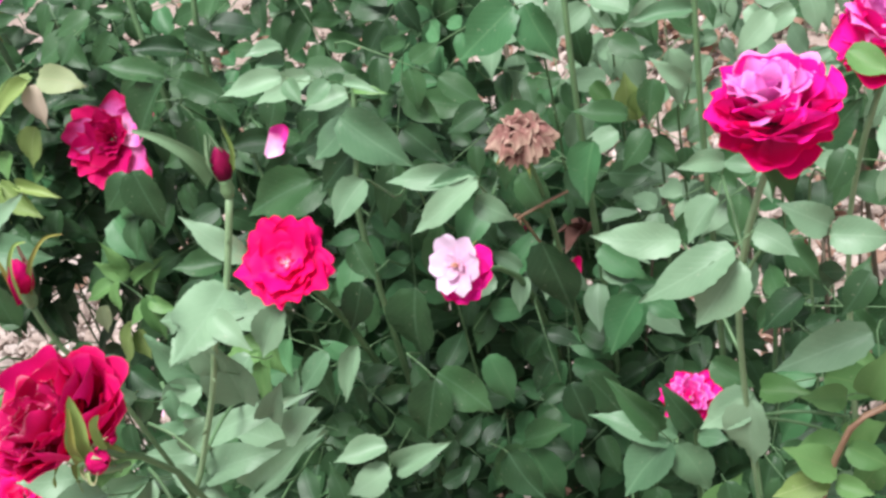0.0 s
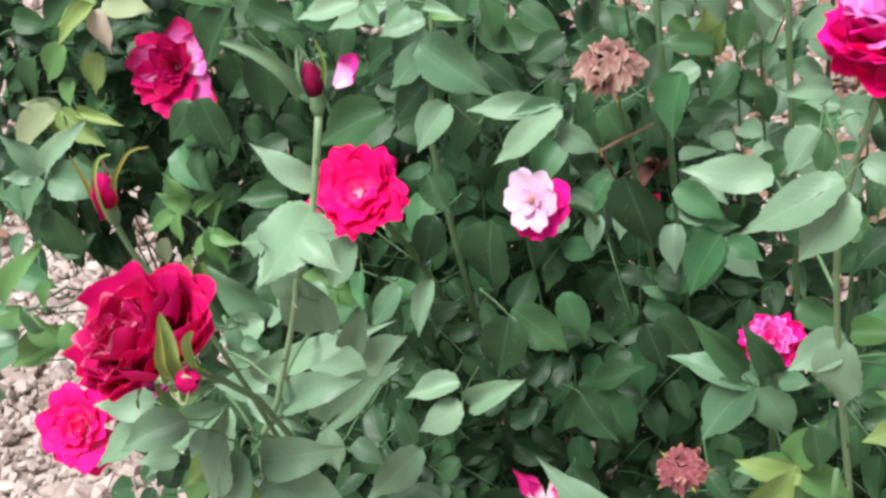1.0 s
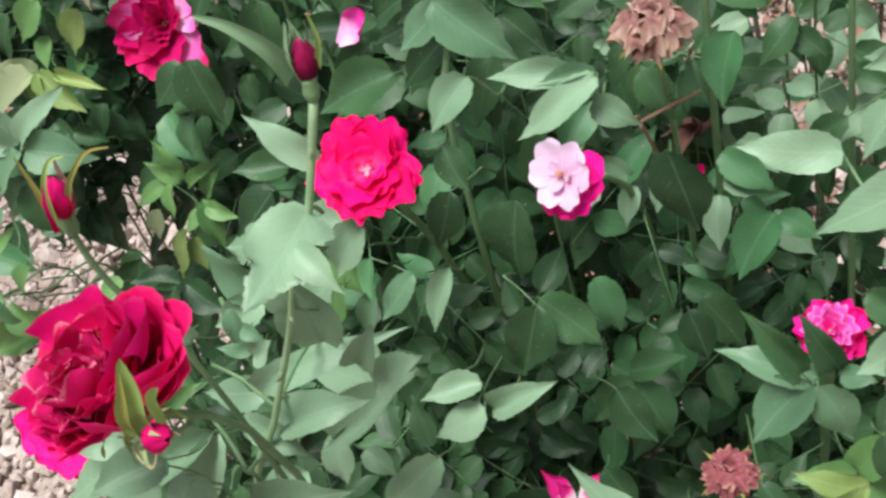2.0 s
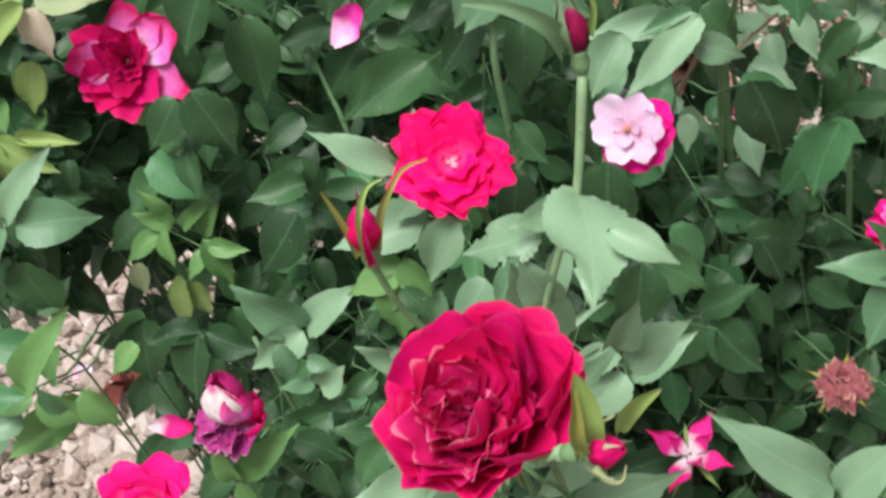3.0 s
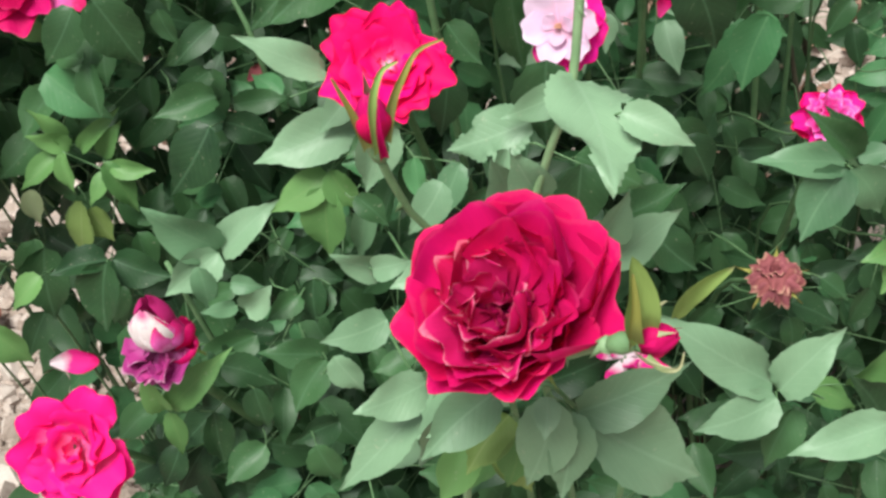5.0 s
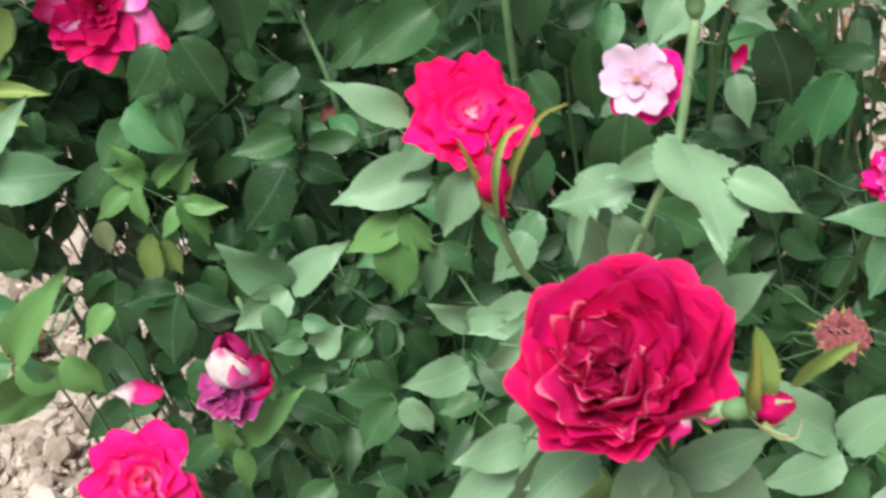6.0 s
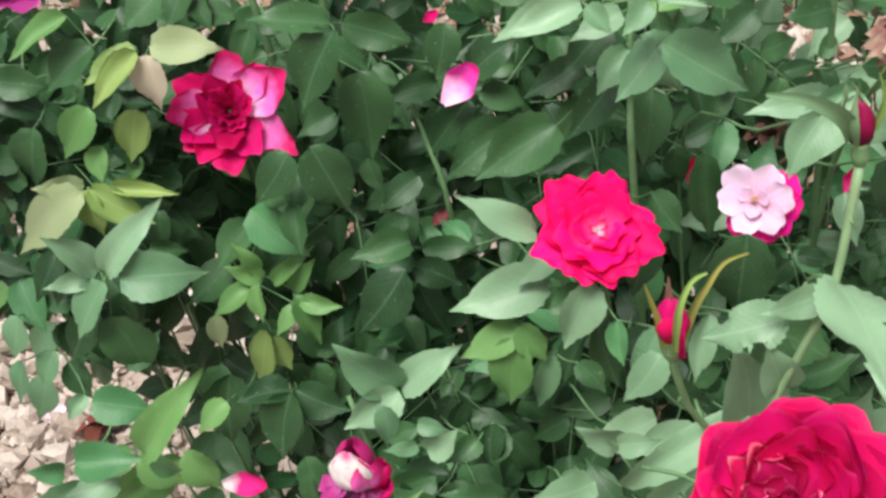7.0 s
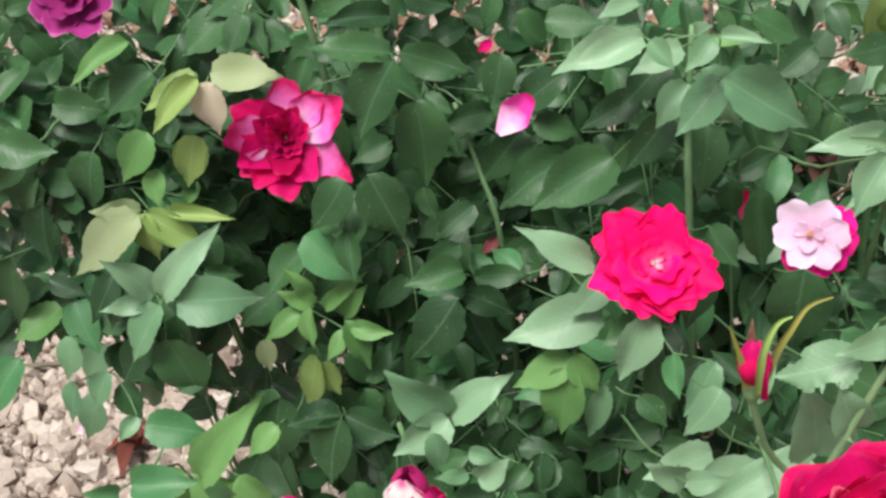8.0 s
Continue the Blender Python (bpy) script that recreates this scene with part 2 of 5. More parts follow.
def grid_faces(rows, cols):
    return [(j * cols + i, j * cols + i + 1, (j + 1) * cols + i + 1, (j + 1) * cols + i)
            for j in range(rows - 1) for i in range(cols - 1)]


def leaf_arrays(rng, rows=17, across=5, droop=0.18, fold=0.22, twist=0.25, teeth=0.018, bites=()):
    """A rose leaflet one long and one wide: pointed oval, toothed, folded on its midrib."""
    v, uv = [], []
    sway = rng.uniform(-0.08, 0.08)
    wave = rng.uniform(0, 6.28)
    for j in range(rows):
        y = j / (rows - 1)
        half = max(0.012, 0.5 * (y / 0.37) ** 0.56 * ((1 - y) / 0.63) ** 0.95)
        if y > 0.7:
            half *= 1 - 0.28 * math.sin(math.pi * (y - 0.7) / 0.3)
        if 0 < j < rows - 1:
            half *= 1 + (teeth if j % 2 else -teeth)
        for i in range(across):
            u = 2 * i / (across - 1) - 1
            x = half * u
            for at, reach, deep, side in bites:
                if u * side > 0 and abs(y - at) < reach:
                    x *= 1 - deep * math.sqrt(1 - ((y - at) / reach) ** 2)
            z = fold * abs(x) * (1 - 0.5 * y) - droop * y * y + twist * x * (y - 0.4) * 0.6
            z += 0.03 * math.sin(9 * y + wave + 2 * u) * abs(u)
            v.append((x + sway * math.sin(math.pi * y), y - (0.03 * abs(u) if j % 2 else 0), z))
            uv.append((0.5 + x, y))
    return v, grid_faces(rows, across), uv


leaf_rng = random.Random(4)
LEAF_SHAPES = [leaf_arrays(leaf_rng, droop=d, fold=f, twist=w)
               for d, f, w in ((0.1, 0.2, 0.2), (0.22, 0.3, -0.3), (0.3, 0.12, 0.35), (0.05, 0.4, -0.2), (0.16, 0.5, 0.3), (0.35, 0.3, -0.4))]
LEAF_MESH = {k: [mesh_of("leaf", *a[:2], m, a[2]) for a in LEAF_SHAPES] for k, m in LEAF.items()}
# leaves with pieces eaten out of the edge
LEAF_MESH["n"] = [mesh_of("leaf", *a[:2], LEAF["l"], a[2]) for a in (leaf_arrays(leaf_rng, 33, 9, 0.12, 0.1, 0.05, 0.012, ((0.72, 0.1, 0.42, 1), (0.45, 0.05, 0.22, -1), (0.85, 0.06, 0.35, -1))),
                                                                      leaf_arrays(leaf_rng, 33, 9, 0.12, 0.1, -0.08, 0.012, ((0.4, 0.1, 0.45, -1), (0.7, 0.08, 0.4, 1), (0.55, 0.05, 0.3, -1))))]
SMALL_LEAF = [leaf_arrays(leaf_rng, 11, 5, d, f, w, 0.02) for d, f, w in ((0.12, 0.2, 0.2), (0.25, 0.35, -0.3), (0.3, 0.15, 0.3))]
AISLE = Vector((-0.05, -0.78, 0.62))


def leaf_pose(base, tip, width, rng, facing=AISLE, loose=0.3):
    base, tip = Vector(base), Vector(tip)
    y = tip - base
    length = y.length
    y.normalize()
    n = (facing + Vector((rng.uniform(-loose, loose), rng.uniform(-loose, loose), rng.uniform(-loose, loose)))).normalized()
    x = y.cross(n).normalized()
    z = x.cross(y)
    m = Matrix((x, y, z)).transposed().to_4x4()
    m.translation = base
    return m @ Matrix.Diagonal((width, length, length, 1))


def tube(path, radii, sides=7, smooth=3):
    """Points and faces of a tapering round stem along a soft path."""
    pts = [Vector(p) for p in path]
    fine, rad = [], []
    for k in range(len(pts) - 1):
        p0, p1, p2, p3 = pts[max(0, k - 1)], pts[k], pts[k + 1], pts[min(len(pts) - 1, k + 2)]
        for s in range(smooth):
            t = s / smooth
            fine.append(0.5 * ((2 * p1) + (p2 - p0) * t + (2 * p0 - 5 * p1 + 4 * p2 - p3) * t * t + (3 * p1 - p0 - 3 * p2 + p3) * t ** 3))
            rad.append(radii[k] * (1 - t) + radii[k + 1] * t)
    fine.append(pts[-1])
    rad.append(radii[-1])
    v, f = [], []
    for k, (p, r) in enumerate(zip(fine, rad)):
        d = (fine[min(k + 1, len(fine) - 1)] - fine[max(k - 1, 0)]).normalized()
        a = d.orthogonal().normalized()
        ref = Vector((1, 0, 0)) if abs(d.x) < 0.8 else Vector((0, 1, 0))
        a = (ref - d * ref.dot(d)).normalized()
        b = d.cross(a)
        for s in range(sides):
            an = 2 * math.pi * s / sides
            v.append(p + (a * math.cos(an) + b * math.sin(an)) * r)
    for k in range(len(fine) - 1):
        for s in range(sides):
            f.append((k * sides + s, k * sides + (s + 1) % sides, (k + 1) * sides + (s + 1) % sides, (k + 1) * sides + s))
    f.append(tuple(range(sides))[::-1])
    f.append(tuple((len(fine) - 1) * sides + s for s in range(sides)))
    return v, f


def join(pieces):
    v, f = [], []
    for a, b in pieces:
        k = len(v)
        v += list(a)
        f += [tuple(i + k for i in q) for q in b]
    return v, f


def prickle(at, out, size=0.004):
    """A small hooked thorn on a stem."""
    out = Vector(out).normalized()
    a = Vector((0, 0, 1)) - out * out.z
    a.normalize()
    b = out.cross(a)
    at = Vector(at)
    ring = [at + a * size * 0.6, at + b * size * 0.22, at - a * size * 0.6, at - b * size * 0.22, at + out * size - a * size * 0.5]
    return ring, [(0, 1, 4), (1, 2, 4), (2, 3, 4), (3, 0, 4)]


PETAL_CACHE = {}


def petal_mesh(mat, wide, cup, roll, ruffle, point, kind):
    """A petal one long: narrow foot, broad rounded or pointed top, cupped, its lip rolled back and wavy."""
    key = (mat, wide, cup, roll, ruffle, point, kind)
    if key in PETAL_CACHE:
        return PETAL_CACHE[key]
    rng = random.Random(str(key))
    rows, cols = 13, 13
    ph, ph2 = rng.uniform(0, 6.3), rng.uniform(0, 6.3)
    skew = rng.uniform(-0.08, 0.08)
    v, uv = [], []
    for j in range(rows):
        t = j / (rows - 1)
        top = max(0.0, t - 0.5) / 0.5
        back = max(0.0, t - 0.52)
        half = 0.5 * wide * (0.16 + 0.84 * math.sin(0.5 * math.pi * min(1.0, t / 0.74)) ** 0.9) * (1 - 0.78 * max(0.0, point) * top ** 1.4)
        for i in range(cols):
            u = 2 * i / (cols - 1) - 1
            edge = abs(u)
            x = half * u + skew * t * t * wide
            y = t * (1 - 0.34 * (1 - 0.6 * max(0.0, point)) * t * edge ** 2.6) + 0.12 * point * t ** 4 * (1 - edge) ** 1.4
            y -= 0.7 * roll * back * back
            z = cup * wide * 0.5 * u * u * (0.3 + 0.7 * t) * (1 - 0.35 * t) - 0.24 * cup * math.sin(math.pi * t) + 0.1 * cup * t
            z -= roll * back * back * 1.7 * (0.75 + 0.4 * math.sin(2.3 * u + ph))
            z += ruffle * t * t * (0.35 + 0.65 * edge) * (0.55 * math.sin(3.3 * u + ph) + 0.32 * math.sin(6.7 * u + ph2 + 2 * t))
            y += ruffle * 0.28 * t ** 4 * math.sin(5.5 * u + ph2)
            v.append((x, y, z))
            uv.append((0.5 + 0.5 * u, t))
    PETAL_CACHE[key] = mesh_of("petal", v, grid_faces(rows, cols), PETAL[mat], uv)
    return PETAL_CACHE[key]


def frame_along(axis, spin=0.0):
    z = Vector(axis).normalized()
    x = Vector((1, 0, 0)) - z * z.x
    x.normalize()
    m = Matrix((x, z.cross(x), z)).transposed().to_4x4()
    return m @ Matrix.Rotation(spin, 4, "Z")


def lathe(profile, sides=12):
    v, f = [], []
    for r, z in profile:
        for s in range(sides):
            a = 2 * math.pi * s / sides
            v.append((r * math.cos(a), r * math.sin(a), z))
    for k in range(len(profile) - 1):
        for s in range(sides):
            f.append((k * sides + s, k * sides + (s + 1) % sides, (k + 1) * sides + (s + 1) % sides, (k + 1) * sides + s))
    f.append(tuple(range(sides))[::-1])
    f.append(tuple((len(profile) - 1) * sides + s for s in range(sides)))
    return v, f


def petal_pose(centre, spin, tilt, length, foot, rise, lean=0.0):
    """Pose in the bloom's own frame: tilt 0 stands along the axis, 90 lies flat."""
    a = radians(spin)
    r = Vector((math.cos(a), math.sin(a), 0))
    t = radians(tilt)
    y = Vector((0, 0, 1)) * math.cos(t) + r * math.sin(t)
    z = Vector((0, 0, 1)) * math.sin(t) - r * math.cos(t)
    x = y.cross(z)
    m = Matrix((x, y, z)).transposed().to_4x4()
    m.translation = r * foot + Vector((0, 0, rise))
    return centre @ m @ Matrix.Rotation(lean, 4, "Y") @ Matrix.Scale(length, 4)


def bloom(owner, at, axis, rings, seed, size=0.01, spin=0.0, sepals=5, sepal_mat="lime", sepal_tilt=110, sepal_len=0.025, stamens=0, wild=7, sepal_wide=0.17, name="bloom", reach=None):
    """A flower head: calyx, rings of petals (count, length, width, tilt, cup, roll, ruffle, point, material) and sepals.
    The rings go from the heart outwards; reach stretches the petals by direction."""
    rng = random.Random(seed)
    c = Matrix.Translation(at) @ frame_along(axis, spin)
    s = size
    head = part(name, mesh_of("calyx", *lathe([(0.15 * s, -1.9 * s), (0.42 * s, -1.7 * s), (0.6 * s, -1.1 * s), (0.5 * s, -0.5 * s), (0.62 * s, -0.15 * s), (0.2 * s, 0.05 * s)]), STEM), owner, c)
    turn = rng.uniform(0, 360)
    for k, (count, length, wide, tilt, cup, roll, ruffle, point, mat) in enumerate(rings):
        turn += 360 / max(1, count) * 0.5 + 17
        for q in range(count):
            me = petal_mesh(mat, wide, cup, roll, ruffle, point, rng.randrange(3))
            way = turn + 360 * q / count + rng.uniform(-wild, wild) * 1.6
            far = reach(radians(way)) if reach else 1.0
            m = petal_pose(c, way, tilt + rng.uniform(-wild, wild),
                           length * far * rng.uniform(0.9, 1.08), 0.1 * s + 0.25 * s * k / len(rings), -0.12 * s * k, rng.uniform(-0.02, 0.02) * wild)
            part("petal", me, head, m)
    for q in range(sepals):
        me = petal_mesh(sepal_mat, sepal_wide, 0.35, 0.5 if sepal_tilt > 60 else -0.3, 0.03, 1.0, q % 3)
        m = petal_pose(c, 72 * q + rng.uniform(-14, 14), sepal_tilt + rng.uniform(-18, 18), sepal_len * rng.uniform(0.8, 1.2), 0.45 * s, -0.55 * s)
        part("sepal", me, head, m)
    if stamens:
        bits = []
        for q in range(stamens):
            a, r = rng.uniform(0, 6.28), rng.uniform(0, 0.22) * s
            p = Vector((math.cos(a) * r, math.sin(a) * r, 0))
            e = p * 1.3 + Vector((0, 0, rng.uniform(0.35, 0.6) * s))
            bits.append(tube([p, e], [0.0005, 0.0004], 4, 1))
            bits.append(tube([e, e + Vector((0, 0, 0.0016))], [0.0008, 0.0005], 5, 1))
        part("stamens", mesh_of("stamens", *join(bits), STAMEN), head, c, "pale yellow stamens")
    return head


def ribbon(owner, path, wide, mat, name="sepal", broad=False):
    """A long curling sepal: a narrow channelled strip along a soft path."""
    pts = [Vector(p) for p in path]
    fine = []
    for k in range(len(pts) - 1):
        p0, p1, p2, p3 = pts[max(0, k - 1)], pts[k], pts[k + 1], pts[min(len(pts) - 1, k + 2)]
        for q in range(4):
            t = q / 4
            fine.append(0.5 * ((2 * p1) + (p2 - p0) * t + (2 * p0 - 5 * p1 + 4 * p2 - p3) * t * t + (3 * p1 - p0 - 3 * p2 + p3) * t ** 3))
    fine.append(pts[-1])
    v, uv = [], []
    for k, p in enumerate(fine):
        t = k / (len(fine) - 1)
        d = (fine[min(k + 1, len(fine) - 1)] - fine[max(k - 1, 0)]).normalized()
        side = d.cross(Vector((0.1, -0.8, 0.6))).normalized()
        back = side.cross(d)
        half = 0.5 * wide * (1 - 0.85 * t ** 1.3 if not broad else 0.3 * (1 - t) + 0.8 * math.sin(math.pi * t ** 0.85) ** 0.75)
        for u in (-1, -0.5, 0, 0.5, 1):
            v.append(p + side * half * u + back * half * (u * u - 0.5) * 0.8)
            uv.append((0.5 + 0.5 * u, t))
    part(name, mesh_of(name, v, grid_faces(len(fine), 5), PETAL[mat], uv), owner)


def stalk(owner, path, radii, mat=None, thorns=0, seed=1, name="stem"):
    rng = random.Random(seed)
    bits = [tube(path, radii, 8, 4)]
    pts = [Vector(p) for p in path]
    for _ in range(thorns):
        k = rng.randrange(len(pts) - 1)
        t = rng.random()
        r = radii[k] * (1 - t) + radii[k + 1] * t
        a = rng.uniform(0, 6.28)
        out = Vector((math.cos(a), math.sin(a), 0.1))
        bits.append(prickle(pts[k].lerp(pts[k + 1], t) + out * r * 0.8, out))
    v, f = join(bits)
    return part(name, mesh_of(name, v, f, mat or STEM), owner)

# ---- ground ----
def ground():
    n, size = 420, 6.0
    xs = np.linspace(-3.2, -3.2 + size, n)
    ys = np.linspace(-0.6, -0.6 + size, n)
    v = []
    for y in ys:
        for x in xs:
            p = Vector((x, y, 0))
            h = 0.02 * noise.noise(p * 2.5) + 0.012 * noise.noise(p * 14) + 0.007 * noise.noise(p * 38) + 0.004 * noise.noise(p * 75)
            e = min(x - xs[0], xs[-1] - x, y - ys[0], ys[-1] - y)
            v.append((x, y, h * min(1, e / 0.2)))
    f = grid_faces(n, n)
    # the same sheet goes on, flat, to the horizon
    rim = [i for i in range(n)] + [j * n + n - 1 for j in range(1, n)] + [n * n - 1 - i for i in range(1, n)] + [(n - 1 - j) * n for j in range(1, n - 1)]
    mid = Vector((xs.mean(), ys.mean(), 0))
    last = rim
    for far in (2.0, 8.0, 60.0, 900.0):
        nxt = []
        for i in rim:
            q = mid + (Vector(v[i]) - mid) * far
            nxt.append(len(v))
            v.append((q.x, q.y, 0))
        for a in range(len(rim)):
            b = (a + 1) % len(rim)
            f.append((last[a], nxt[a], nxt[b], last[b]))
        last = nxt
    tagged(new("ground", mesh_of("ground", v, f, SOIL)), "dry pale brown clay soil with loose clods", "soil", kind="structure")


ground()


def clods():
    """Loose crumbs of dry earth, far too many to count."""
    rng = random.Random(8)
    bm = bmesh.new()
    bmesh.ops.create_icosphere(bm, subdivisions=1, radius=1)
    shape = [x.co.copy() for x in bm.verts]
    tri = [tuple(x.index for x in q.verts) for q in bm.faces]
    bm.free()
    v, f = [], []
    for _ in range(30000):
        x, y = rng.gauss(-0.4, 0.9), rng.gauss(0.9, 1.1)
        s = min(0.028, 0.004 + 0.0065 * rng.expovariate(1.0))
        m = Matrix.Translation((x, y, s * 0.3 + 0.006)) @ Euler([rng.uniform(0, 6) for _ in range(3)]).to_matrix().to_4x4() @ Matrix.Diagonal((s, s * rng.uniform(0.6, 1), s * rng.uniform(0.5, 0.9), 1))
        k = len(v)
        for c in shape:
            v.append(m @ (c * rng.uniform(0.6, 1.35)))
        f += [(a + k, b + k, c + k) for a, b, c in tri]
    me = mesh_of("soil_clods", v, f, SOIL)
    me.polygons.foreach_set("use_smooth", [False] * len(me.polygons))
    tagged(new("soil_clods", me), "loose crumbly clods of dry pale earth", "soil", kind="stuff")


clods()


def litter():
    """Curled dry leaves and petals on the soil behind the bush."""
    rng = random.Random(9)
    v, f, uv = [], [], []
    for _ in range(4600):
        x, y = rng.gauss(0.4, 0.9), rng.gauss(1.9, 1.3)
        if x < -0.3 and y < 1.4:
            continue
        s = rng.uniform(0.02, 0.055)
        a = leaf_arrays(rng, 6, 3, rng.uniform(-0.8, 0.8), rng.uniform(0.3, 1.4), 0.8, 0.05)
        m = pose(x, y, 0.018 + rng.random() * 0.015, rng.uniform(-35, 35), rng.uniform(-35, 35), rng.uniform(0, 360)) @ Matrix.Diagonal((s * 0.7, s, s, 1))
        k = len(v)
        v += [m @ Vector(c) for c in a[0]]
        f += [tuple(i + k for i in q) for q in a[1]]
        uv += a[2]
    tagged(new("leaf_litter", mesh_of("leaf_litter", v, f, LITTER, uv)), "curled dry brown fallen leaves on the soil", "leaf litter", kind="stuff")


litter()

# ---- the bush: canes with the leaves that stand out ----
CANE_RNG = random.Random(21)
# places that the filling leaves leave open towards the path: centre and reach
KEEP = [(Vector(c), r) for c, r in (((0.0, 0.0, 0.835), 0.036), ((0.105, 0.047, 0.797), 0.03), ((-0.198, 0.197, 0.855), 0.047), ((-0.236, -0.043, 0.672), 0.04),
        ((0.262, 0.03, 0.69), 0.025), ((-0.167, -0.034, 0.722), 0.03), ((0.096, -0.02, 0.6), 0.025), ((0.178, 0.005, 0.915), 0.025), ((0.199, -0.027, 0.63), 0.025),
        ((-0.05, 0.178, 0.848), 0.02), ((-0.27, 0.124, 0.594), 0.024), ((0.33, -0.13, 0.97), 0.04), ((0.066, -0.2, 0.995), 0.015), ((-0.322, 0.25, 0.962), 0.04), ((0.176, 0.222, 0.719), 0.02), ((-0.352, 0.12, 0.682), 0.042), ((-0.366, 0.16, 0.648), 0.042), ((-0.38, 0.2, 0.615), 0.042), ((-0.398, 0.25, 0.573), 0.042), ((-0.39, 0.15, 0.685), 0.035), ((-0.408, 0.2, 0.645), 0.035))]


def hides(x, y, z, first=None):
    """True where a leaf would stand before one of those places."""
    h = z + 0.58 * y
    return any(abs(c.x - x) < r + 0.012 and abs(c.z + 0.58 * c.y - h) < r + 0.012 and y < c.y + 0.012 for c, r in KEEP[:first])



def main_cane(x, y, lean, fore=0.05):
    """A cane from the soil; sprays of leaves grow from it. Returns its part-owner and its path."""
    path = [Vector((x, y, 0)), Vector((x + lean * 0.3, y - fore * 0.4, 0.35)), Vector((x + lean, y - fore, 0.68))]
    owner = thing("rose_cane", path[0], "leafy green rose cane with toothed oval leaflets", "rose bush", "leafy canes of the rose bush")
    part("stem", mesh_of("stem", *tube(path, [0.0034, 0.0028, 0.0018], 7, 4), STEM), owner)
    return owner, path[2]


CANES = [main_cane(-0.2, 0.36, -0.1), main_cane(-0.16, 0.3, -0.04), main_cane(-0.08, 0.34, -0.03), main_cane(-0.02, 0.3, 0.01),
         main_cane(0.06, 0.32, 0.0), main_cane(0.14, 0.3, 0.02), main_cane(0.22, 0.32, 0.02), main_cane(0.3, 0.28, 0.03), main_cane(0.36, 0.25, 0.04),
         main_cane(-0.02, 0.08, -0.01, 0.26), main_cane(0.05, 0.08, 0.0, 0.27), main_cane(0.27, 0.08, 0.03, 0.18), main_cane(-0.14, 0.14, -0.03)]


# points on the flower stems from which nearby leaves grow
STEMS = [Vector(c) for c in ((0.053, -0.206, 0.932), (0.03, -0.202, 0.88), (0.006, -0.197, 0.82), (-0.035, -0.18, 0.64), (0.012, -0.25, 0.83), (0.007, -0.265, 0.87),
         (-0.019, -0.25, 0.931), (-0.012, -0.245, 0.89), (-0.006, -0.22, 0.8), (0.311, -0.12, 0.874), (0.303, -0.09, 0.8), (0.304, -0.07, 0.74), (0.066, -0.2, 0.978))]


INWARD = Vector((-0.1, 0.83, -0.55))


def spray(rows):
    """A spray of leaves on the nearest cane: each row is the kind of leaf, its foot, its tip and its width."""
    feet = [Vector(r[1:4]) for r in rows]
    mid = sum(feet, Vector()) / len(feet)
    node = Vector((mid.x, max(p.y for p in feet) + 0.015, mid.z - 0.01))
    owner, top = min(CANES, key=lambda c: (c[1].x - node.x) ** 2 + 0.8 * (c[1].y - node.y - 0.1) ** 2)
    stem = min(STEMS, key=lambda c: (c - node).length)
    if (stem - node).length < 0.09:
        bits = [tube([stem, stem.lerp(node, 0.5) + Vector((0, 0, 0.004)), node], [0.0012, 0.0011, 0.001], 6, 4)]
    else:
        # the side shoot runs back and down, deep into the bush
        inward = INWARD if node.x > -0.24 else Vector((0.12, 0.5, -0.3))
        neck, knee = node + inward * 0.07, node + inward * 0.2 + Vector((0.0, 0.02, -0.02))
        bits = [tube([(knee.x * 0.9 + top.x * 0.1, knee.y + 0.06, max(0.0, knee.z - 0.4)), knee, neck, node], [0.0014, 0.0011, 0.0009, 0.0007], 6, 5)]
    grown, rest = [node], list(feet)
    while rest:
        a, p = min(((a, p) for a in grown for p in rest), key=lambda q: (q[0] - q[1]).length)
        if (a - p).length > 0.034:
            # far leaflets hang on stalks of their own that run into the bush
            a = p + INWARD * (0.05 if p.x > -0.24 else 0.025)
        mid = a.lerp(p, 0.5) + Vector((0, 0.004, -0.1 * (a - p).length))
        bits.append(tube([a, mid, p], [0.0006, 0.0005, 0.0004], 5, 3))
        grown.append(p)
        rest.remove(p)
    for bit in bits:
        part("leaf_stalk", mesh_of("leaf_stalk", *bit, STEM), owner)
    for kind, bx, by, bz, tx, ty, tz, w in rows:
        long = (Vector((tx, ty, tz)) - Vector((bx, by, bz))).length
        m = leaf_pose((bx, by, bz), (tx, ty, tz), min(w * 1.1, 0.62 * long), CANE_RNG)
        # half of the deeper pale leaves take the less lit colour
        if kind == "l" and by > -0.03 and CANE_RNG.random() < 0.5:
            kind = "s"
        part("leaf", CANE_RNG.choice(LEAF_MESH[kind]), owner, m)
        KEEP.append((Vector((bx + tx, by + ty, bz + tz)) / 2, 0.6 * w + 0.006))


spray([
    ("b", -0.285, 0.200, 0.944, -0.327, 0.188, 0.929, 0.015),
    ("m", -0.276, 0.200, 0.920, -0.313, 0.188, 0.903, 0.026),
    ("y", -0.247, 0.180, 0.923, -0.285, 0.168, 0.911, 0.015),
    ("m", -0.350, 0.220, 0.903, -0.315, 0.208, 0.895, 0.021),
    ("b", -0.288, 0.180, 0.889, -0.314, 0.168, 0.862, 0.023),
    ("m", -0.356, 0.220, 0.892, -0.318, 0.208, 0.874, 0.018),
    ("m", -0.255, 0.220, 0.934, -0.233, 0.208, 0.914, 0.019),
    ("m", -0.221, 0.220, 0.943, -0.258, 0.208, 0.924, 0.025),
    ("y", -0.245, 0.170, 0.924, -0.281, 0.158, 0.898, 0.016),
])
